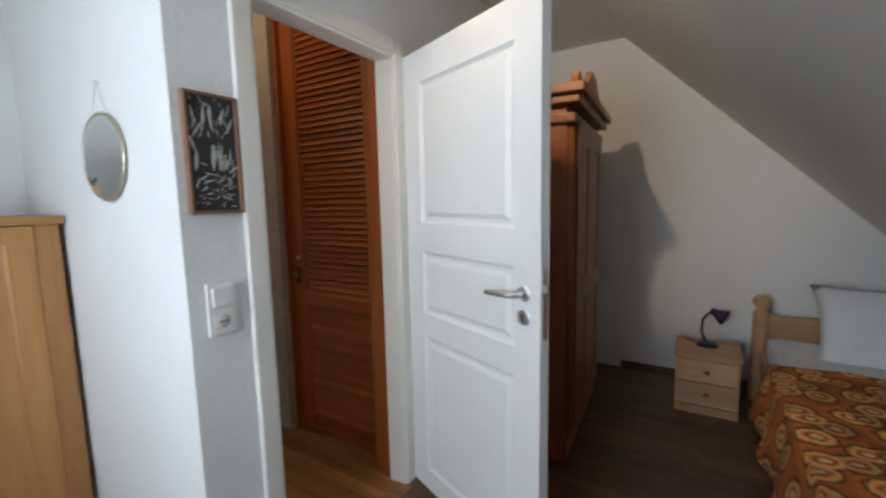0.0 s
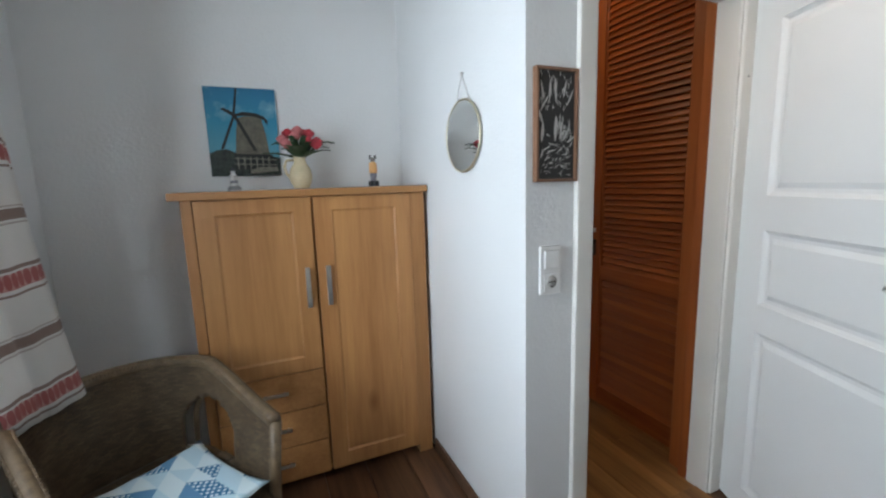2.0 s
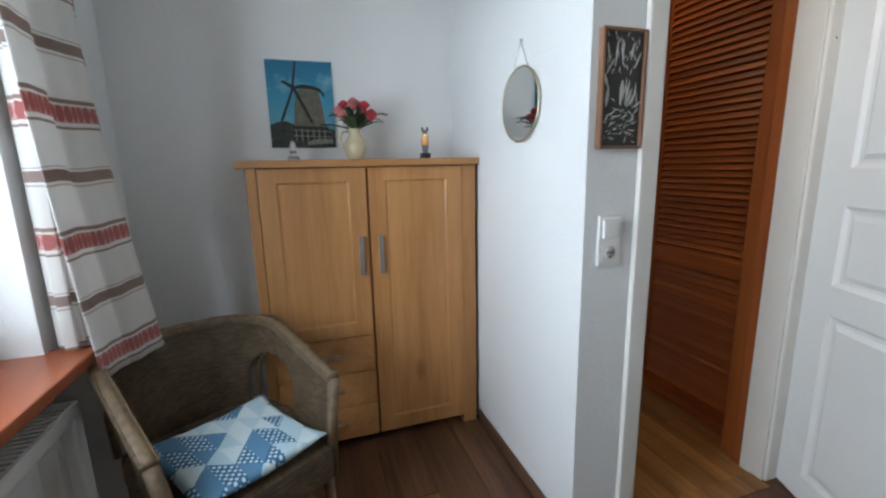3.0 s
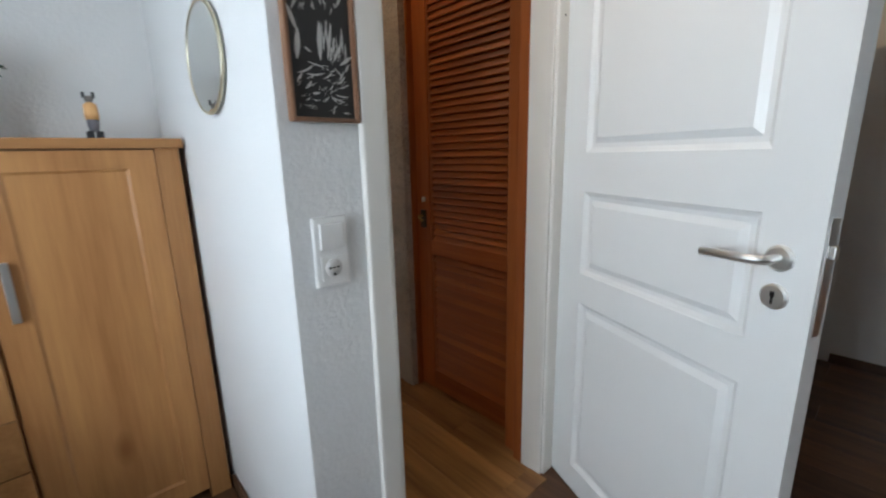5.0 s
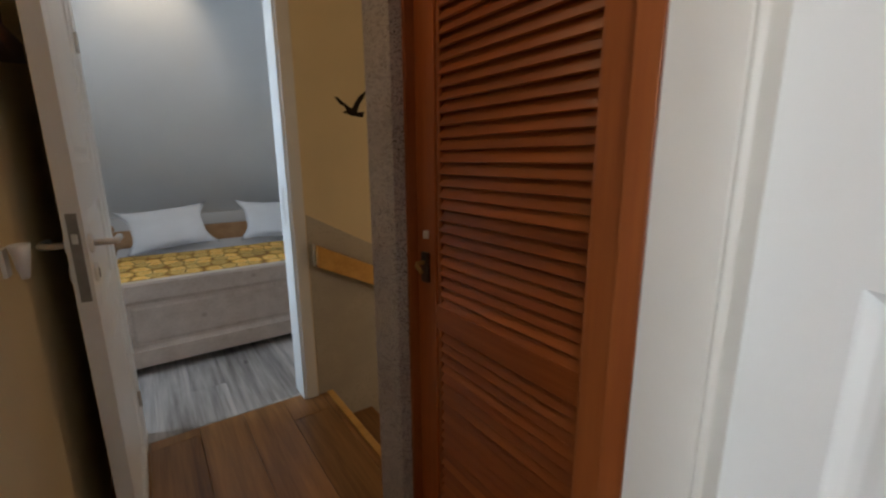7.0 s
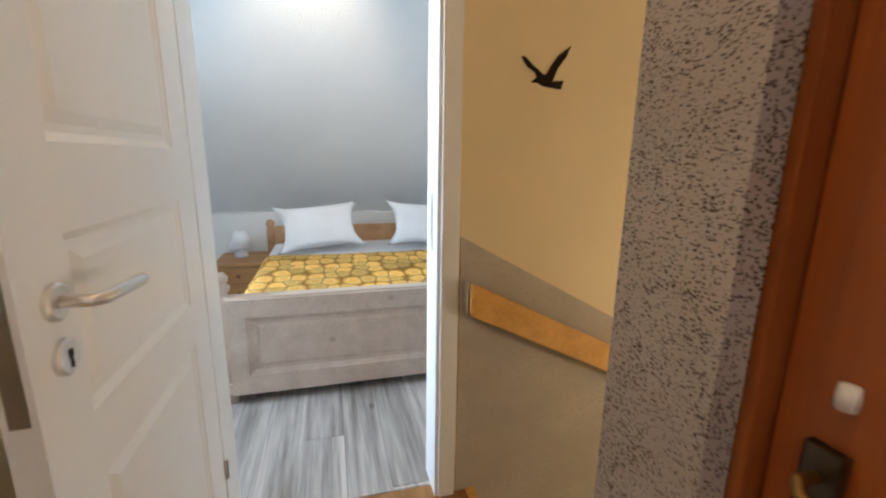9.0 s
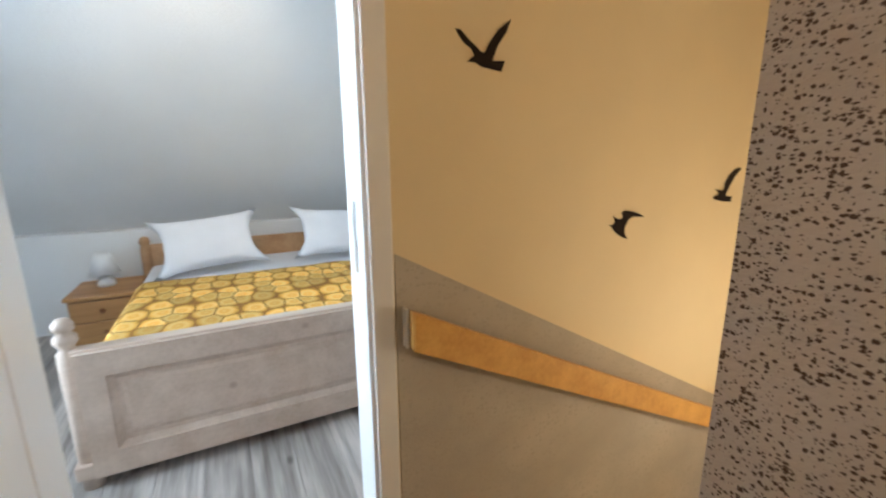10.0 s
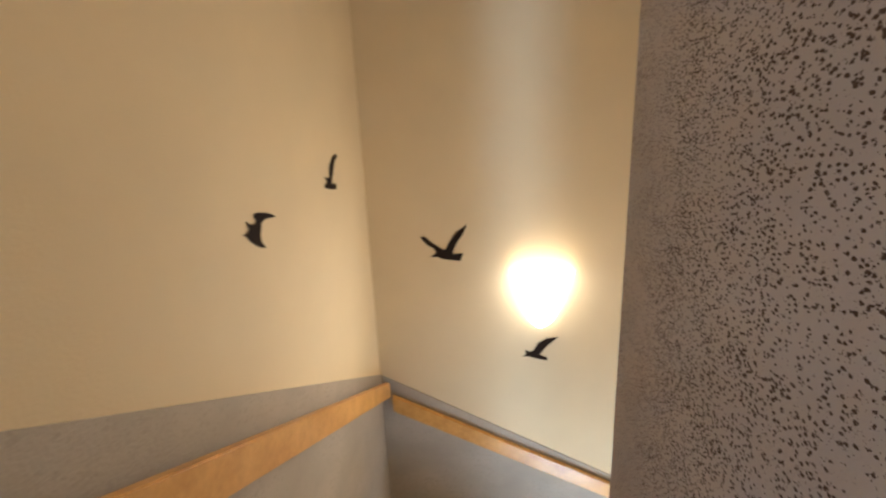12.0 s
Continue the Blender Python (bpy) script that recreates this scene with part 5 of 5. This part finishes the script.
# ---- bed corner of the room ----
def wardrobe():
    root = thing("wardrobe", pose(-0.484, 1.985, 0, 0, 0, 3.5), "antique pine wardrobe with carved crown", "wardrobe")
    d, w = 0.57, 0.86
    part("body", box(-d, -0.02, 0, w, 0.14, 1.76, 0.004), M_PINE, root)
    part("plinth", boxes((-d, 0.0, -0.015, w + 0.015, 0.06, 0.15), bev=0.008), M_PINE, root)
    for x in (-0.07, -d + 0.02):
        for y in (0.03, w - 0.1):
            part("foot", lathe([(0, 0), (0.03, 0), (0.045, 0.03), (0.03, 0.06), (0, 0.06)], 16, (x, y + 0.035, 0)), M_PINE, root, "", True)
    for k, (y0, y1) in enumerate(((0.06, 0.425), (0.435, 0.80))):
        dr = part("door", slab(y1 - y0, 1.50, 0.025, [(0.07, y1 - y0 - 0.07, 0.1, 0.62), (0.07, y1 - y0 - 0.07, 0.72, 1.40)], 0.025, 0.012, 0.006), M_PINE, root)
        dr.matrix_local = pose(0.0, y0, 0.20, 0, 0, 90)
    part("knob", lathe([(0, 0), (0.012, 0), (0.016, 0.02), (0, 0.026)], 14, (0.012, 0.405, 0.98)), M_BRASS, root)
    part("corner_column", tube([(-0.01, 0.03, 0.2), (-0.01, 0.03, 1.68)], 0.022, 12), M_PINE, root, "", True)
    part("corner_column", tube([(-0.01, w - 0.03, 0.2), (-0.01, w - 0.03, 1.68)], 0.022, 12), M_PINE, root, "", True)
    part("cornice", boxes((-d, 0.02, -0.02, w + 0.02, 1.68, 1.72), (-d, 0.04, -0.04, w + 0.04, 1.76, 1.80), (-d, 0.065, -0.065, w + 0.065, 1.80, 1.84), bev=0.006), M_PINE, root, "stepped pine cornice")
    crest = prism([(0.0, 0.0), (w, 0.0), (w + 0.02, 0.035), (w - 0.02, 0.06), (w - 0.08, 0.035), (w - 0.2, 0.05), (w / 2 + 0.12, 0.10), (w / 2 + 0.07, 0.145), (w / 2 + 0.025, 0.12), (w / 2, 0.15), (w / 2 - 0.025, 0.12), (w / 2 - 0.07, 0.145), (w / 2 - 0.12, 0.10), (0.2, 0.05), (0.08, 0.035), (0.02, 0.06), (-0.02, 0.035)], 0.03)
    part("crest", crest, M_PINEM, root, "scrolled lighter crest board").matrix_local = pose(0.0, 0, 1.84, 0, 0, 90)


wardrobe()


def nightstand(name, m, w, d, h, rows, label, mat):
    root = thing(name, m, label, "nightstand")
    # front faces -y, x runs along the front
    part("body", box(0, w, 0.02, d, 0.0, h - 0.02, 0.003), mat, root)
    part("top", box(-0.012, w + 0.012, -0.012, d, h - 0.022, h, 0.004), mat, root)
    z = 0.06
    part("plinth", box(0.0, w, 0.0, 0.02, 0.0, 0.05), mat, root)
    dh = (h - 0.03 - z) / rows
    for k in range(rows):
        dr = part("drawer", box(0.012, w - 0.012, 0.0, 0.02, z + k * dh + 0.006, z + (k + 1) * dh - 0.006, 0.004), mat, root)
        kb = lathe([(0, 0), (0.008, 0), (0.009, 0.008), (0.016, 0.018), (0, 0.024)], 14)
        bmesh.ops.rotate(kb, verts=kb.verts, matrix=Matrix.Rotation(radians(90), 3, "X"))
        bmesh.ops.translate(kb, verts=kb.verts, vec=(w / 2, 0.001, z + (k + 0.5) * dh))
        part("knob", kb, M_PINE, dr, "", True)
    return root


nightstand("nightstand", pose(-0.066, 2.945, 0), 0.335, 0.36, 0.375, 2, "light pine nightstand with two drawers", M_PINEL)

lamp = thing("desk_lamp", pose(0.10, 3.16, 0.375), "navy blue desk lamp with flexible neck", "desk lamp")
part("base", lathe([(0, 0), (0.062, 0), (0.064, 0.008), (0.055, 0.018), (0.02, 0.026), (0, 0.028)], 28), M_NAVY, lamp, "", True)
part("neck", tube([(-0.01, 0, 0.02), (-0.035, 0, 0.09), (-0.03, 0, 0.17), (0.0, 0, 0.215), (0.04, -0.005, 0.215)], 0.008, 10), M_NAVY, lamp, "", True)
sh = lathe([(0.0, 0.0), (0.02, 0.0), (0.024, 0.03), (0.035, 0.05), (0.055, 0.09), (0.05, 0.09), (0.03, 0.05), (0.0, 0.03)], 24)
bmesh.ops.rotate(sh, verts=sh.verts, matrix=Matrix.Rotation(radians(118), 3, "Y"))
bmesh.ops.translate(sh, verts=sh.verts, vec=(0.01, 0, 0.235))
part("shade", sh, M_NAVY, lamp, "", True)
part("cable", tube([(-0.05, 0.03, 0.004), (-0.1, 0.06, 0.004), (-0.14, 0.12, 0.004), (-0.15, 0.2, 0.004)], 0.003, 6), M_NAVY, lamp)


def bed_one():
    root = thing("bed", pose(0.33, 1.38, 0), "pine bed with turned posts along the gable wall", "bed")
    w, l = 1.05, 2.02
    for x in (0.06, w):
        part("post", lathe([(0, 0), (0.045, 0), (0.045, 0.56), (0.05, 0.575), (0.034, 0.60), (0.03, 0.615), (0.048, 0.645), (0.05, 0.67), (0.03, 0.695), (0, 0.70)], 18, (x, l - 0.05, 0)), M_PINEL, root, "", True)
        part("leg", box(x - 0.03, x + 0.03, 0.02, 0.08, 0, 0.35, 0.004), M_PINEL, root)
    hb = prism([(0.10, 0.42), (w - 0.04, 0.42), (w - 0.04, 0.58), (w - 0.12, 0.565), (w - 0.2, 0.58), (w / 2, 0.60), (0.3, 0.575), (0.22, 0.57), (0.16, 0.57), (0.10, 0.585)], 0.03)
    part("headboard", hb, M_PINEL, root, "pine headboard with a scrolled top edge").matrix_local = pose(0, l - 0.035, 0)
    for x in (0.06, w - 0.02):
        part("side_rail", box(x, x + 0.022, 0.08, l - 0.08, 0.2, 0.34, 0.003), M_PINEL, root)
    mt = part("mattress", box(0.09, w - 0.03, 0.03, l - 0.09, 0.27, 0.44, 0.03), M_SHEET)
    mt.matrix_world = pose(0.33, 1.38, 0)
    tagged(mt, "mattress under a white cotton sheet", "mattress")
    # cover with a hanging side
    bm = bmesh.new()
    uv = bm.loops.layers.uv.new("UVMap")
    nx, ny = 34, 34
    g = []
    for j in range(ny + 1):
        v = j / ny
        y = 1.33 + 1.36 * v
        row = []
        for i in range(nx + 1):
            u = i / nx
            s = u * 1.25
            drop = 0.30
            if s < drop:
                z = 0.475 - (drop - s)
                x = 0.385 - 0.02 - 0.06 * (drop - s) / drop + 0.02 * math.sin(y * 16) * (drop - s) / drop
            else:
                x, z = 0.385 + (s - drop), 0.475
                if s - drop < 0.03:
                    z -= 0.01
            z += 0.012 * noise.noise((x * 4, y * 4, 1.0)) + 0.006 * noise.noise((x * 11, y * 11, 4.0))
            row.append((bm.verts.new((x, y, max(z, 0.1))), s, y))
        g.append(row)
    for a, b in zip(g, g[1:]):
        for i in range(nx):
            q = (a[i], a[i + 1], b[i + 1], b[i])
            face = bm.faces.new([v[0] for v in q])
            for lp, v in zip(face.loops, q):
                lp[uv].uv = (v[1], v[2])
    cv = part("bedspread", bm, M_COVER1, None, "", True)
    md = cv.modifiers.new("thickness", "SOLIDIFY")
    md.thickness = 0.015
    tagged(cv, "orange and brown flower-print bedspread hanging over the bed side", "bedspread")
    p = part("pillow", pillow_mesh(0.80, 0.50, 0.15, 16, 0, 0.1), M_SHEET, None, "", True)
    p.matrix_world = pose(0.99, 3.10, 0.60, 58, 0, 0)
    tagged(p, "white cotton pillow leaning on the headboard", "pillow")


bed_one()

# skirting boards of the room
structure("baseboard_mirror", box(-1.905, -1.122, 0.600, 0.612, 0, 0.058, 0.003), M_SKIRT, "dark brown skirting board", "skirting board")
structure("baseboard_gable", box(-0.46, 1.6, 3.486, 3.498, 0, 0.058, 0.003), M_SKIRT, "dark brown skirting board", "skirting board")
structure("baseboard_alcove", box(-2.268, -2.256, -0.9, 0.58, 0, 0.058, 0.003), M_SKIRT, "dark brown skirting board", "skirting board")
lamp = thing("ceiling_spots", pose(-0.62, 0.86, 2.5), "small white ceiling fixture with two spotlights", "spotlight")
part("canopy", box(-0.03, 0.03, -0.12, 0.12, -0.025, -0.001, 0.006), plain("fixture_white", (0.75, 0.75, 0.74), 0.4), lamp)
for y in (-0.09, 0.09):
    part("spot_arm", tube([(0, y, -0.025), (0, y, -0.075)], 0.006, 8), M_STEEL, lamp)


# ---- bedroom beyond the hall ----
def bed_two():
    root = thing("double_bed", pose(-3.83, 0.655, -0.035), "whitewashed pine double bed with panelled footboard", "bed")
    w, l = 1.72, 1.92
    ft = part("footboard", slab(w - 0.08, 0.50, 0.035, [(0.085, w - 0.165, 0.10, 0.405)], 0.026, 0.018, 0.006), M_WHITEWASH, root)
    ft.matrix_local = pose(0.0, 0.04, 0.09, 0, 0, 90)
    part("foot_cap", box(-0.045, 0.018, 0.03, w - 0.03, 0.575, 0.60, 0.006), M_WHITEWASH, root)
    part("foot_moulding", box(0.0, 0.012, 0.04, w - 0.04, 0.535, 0.575, 0.005), M_WHITEWASH, root)
    part("foot_base", box(-0.04, 0.03, -0.02, w, 0.09, 0.15, 0.008), M_WHITEWASH, root)
    for y in (0.02, w - 0.02):
        p = part("foot_post", lathe([(0.036, 0.035), (0.036, 0.585), (0.024, 0.60), (0.024, 0.61), (0.038, 0.63), (0.036, 0.65), (0.022, 0.663), (0.032, 0.675), (0.034, 0.695), (0.02, 0.715), (0, 0.718)], 18, (-0.02, y, 0)), M_WHITEWASH, root, "turned whitewashed post with knobs", True)
        part("head_post", lathe([(0.035, 0.035), (0.035, 0.62), (0.026, 0.64), (0.038, 0.67), (0.03, 0.70), (0, 0.715)], 18, (-l + 0.03, y, 0)), M_PINEL, root, "", True)
        yy = y - 0.012
        part("side_rail", box(-l + 0.06, -0.05, yy, yy + 0.024, 0.05, 0.36, 0.003), M_WHITEWASH, root)
    part("headboard", box(-l + 0.015, -l + 0.04, 0.05, w - 0.05, 0.3, 0.65, 0.004), M_PINEL, root)
    part("slat_base", box(-l + 0.06, -0.05, 0.035, w - 0.035, 0.16, 0.27), M_PINEL, root)
    mt = part("mattress", box(-l + 0.06, -0.05, 0.05, w - 0.05, 0.28, 0.50, 0.04), M_SHEET)
    mt.matrix_world = pose(-3.83, 0.655, -0.035)
    tagged(mt, "white sheeted double mattress", "mattress")
    bm = bmesh.new()
    nx, ny = 30, 40
    g = []
    for j in range(ny + 1):
        v = j / ny
        y = 0.02 + (w - 0.04) * v
        row = []
        for i in range(nx + 1):
            u = i / nx
            x = -1.10 + 1.04 * u
            e = min(v, 1 - v) * w
            z = 0.545 + 0.01 * noise.noise((x * 4, y * 4, 2.0)) - (0.10 * (1 - e / 0.06) if e < 0.06 else 0)
            row.append(bm.verts.new((x, y + (0.03 if e < 0.03 and v < 0.5 else 0), z)))
        g.append(row)
    for a, b in zip(g, g[1:]):
        for i in range(nx):
            bm.faces.new((a[i], a[i + 1], b[i + 1], b[i]))
    cv = part("bedspread", bm, M_COVER2, None, "", True)
    cv.matrix_world = pose(-3.83, 0.655, -0.035)
    md = cv.modifiers.new("thickness", "SOLIDIFY")
    md.thickness = 0.03
    tagged(cv, "yellow bedspread printed with pale rounded cells", "bedspread")
    for y, turn in ((1.11, 6), (2.02, -4)):
        p = part("pillow", pillow_mesh(0.46, 0.72, 0.15, 20, 0, 0.27), M_SHEET, None, "", True)
        p.matrix_world = pose(-5.27, y, 0.672, 0, 0, 0) @ pose(0, 0, 0, 0, 52, 0) @ pose(0, 0, 0, 0, 0, turn)
        tagged(p, "white cotton pillow propped against the headboard", "pillow", "pillows on the double bed")


bed_two()
nightstand("nightstand", pose(-5.30, 0.28, 0, 0, 0, 90), 0.36, 0.45, 0.38, 2, "antique pine nightstand beside the double bed", M_PINEM)
lamp = thing("table_lamp", pose(-5.55, 0.45, 0.38), "small white table lamp", "table lamp")
M_PORC = plain("white_porcelain", (0.78, 0.78, 0.78), 0.3)
part("foot", lathe([(0, 0), (0.05, 0), (0.056, 0.024), (0.038, 0.055), (0.016, 0.08), (0.013, 0.11), (0, 0.11)], 20), M_PORC, lamp, "", True)
part("shade", lathe([(0.09, 0.09), (0.045, 0.225), (0.042, 0.225), (0.086, 0.09)], 24), M_PORC, lamp, "white lamp shade", True)
spot = thing("ceiling_spot", pose(-3.75, 1.1, 2.5), "small white ceiling spotlight", "spotlight")
part("mount", lathe([(0, 0), (0.045, 0), (0.045, -0.02), (0, -0.022)], 20), M_PORC, spot)
part("arm", tube([(0, 0, -0.02), (0, 0, -0.07)], 0.008, 8), M_STEEL, spot)


# ---- hall wall ----
# unseen fixture, added to carry the hall's warm fill light
lamp = thing("added_hall_lamp", pose(-1.95, 1.12, 2.5), "round white glass ceiling lamp, unseen, added to light the hall", "ceiling lamp")
part("canopy", lathe([(0, 0), (0.06, 0), (0.055, -0.03), (0, -0.032)], 24), M_PORC, lamp, "", True)
gl = part("globe", lathe([(0.03, -0.03), (0.075, -0.07), (0.09, -0.12), (0.07, -0.17), (0.0, -0.195)], 24), glow("lit_globe", (1.0, 0.78, 0.5), 6.0), lamp, "lit white glass globe of the added lamp", True)
gl.visible_shadow = False


hook = thing("wall_hook", pose(-2.12, 0.72, 1.05), "white plastic cup-shaped holder on the hall wall", "wall hook")
bm = lathe([(0.0, -0.04), (0.012, -0.037), (0.022, 0.0), (0.03, 0.035), (0.027, 0.035), (0.018, 0.0), (0.0, -0.03)], 20, (0, 0.03, 0), None, 0.6)
part("cup", bm, M_PORC, hook, "", True)
part("back_plate", box(-0.02, 0.02, 0.0, 0.008, -0.03, 0.03, 0.002), M_PORC, hook)
rack = thing("hat_rack", pose(-2.05, 0.72, 1.50), "dark brown wooden hat shelf on the hall wall", "hat rack")
part("shelf", box(-0.45, 0.22, 0.0, 0.05, 0.0, 0.05, 0.004), M_SKIRT, rack)
part("back_board", box(-0.45, 0.22, 0.0, 0.02, 0.05, 0.5, 0.004), M_SKIRT, rack)


# ---- floor planks, last ----
def planks(parent, x0, x1, y0, y1, width, length, mat, seed):
    rng = random.Random(seed)
    meshes = {}
    y = y0
    while y < y1 - 1e-4:
        ye = min(y + width, y1)
        x = x0 - rng.uniform(0, length)
        while x < x1 - 1e-4:
            xs, xe = max(x, x0), min(x + length, x1)
            if xe - xs > 0.01:
                key = (round(xe - xs, 3), round(ye - y, 3))
                if key not in meshes:
                    bm = box(0.0006, xe - xs - 0.0006, 0.0006, ye - y - 0.0006, -0.012, 0.0)
                    bmesh.ops.bevel(bm, geom=[e for e in bm.edges if all(v.co.z > -0.001 for v in e.verts)], offset=0.0012, segments=1, affect="EDGES")
                    ob = part("plank", bm, mat, parent)
                    meshes[key] = ob.data
                else:
                    ob = new("plank", meshes[key])
                    ob.parent = parent
                ob.location = (xs, y, 0)
            x += length
        y = ye


planks(FLOOR1, -2.27, 1.6, -0.9, 0.6, 0.193, 1.28, M_FLOOR1, 4)
planks(FLOOR1, -1.155, 1.6, 0.602, 3.5, 0.193, 1.28, M_FLOOR1, 1)
planks(FLOOR2, -3.05, -1.157, 0.66, 1.655, 0.193, 1.28, M_FLOOR2, 2)
planks(FLOOR3, -5.8, -3.052, -1.5, 3.0, 0.17, 1.28, M_FLOOR3, 3)
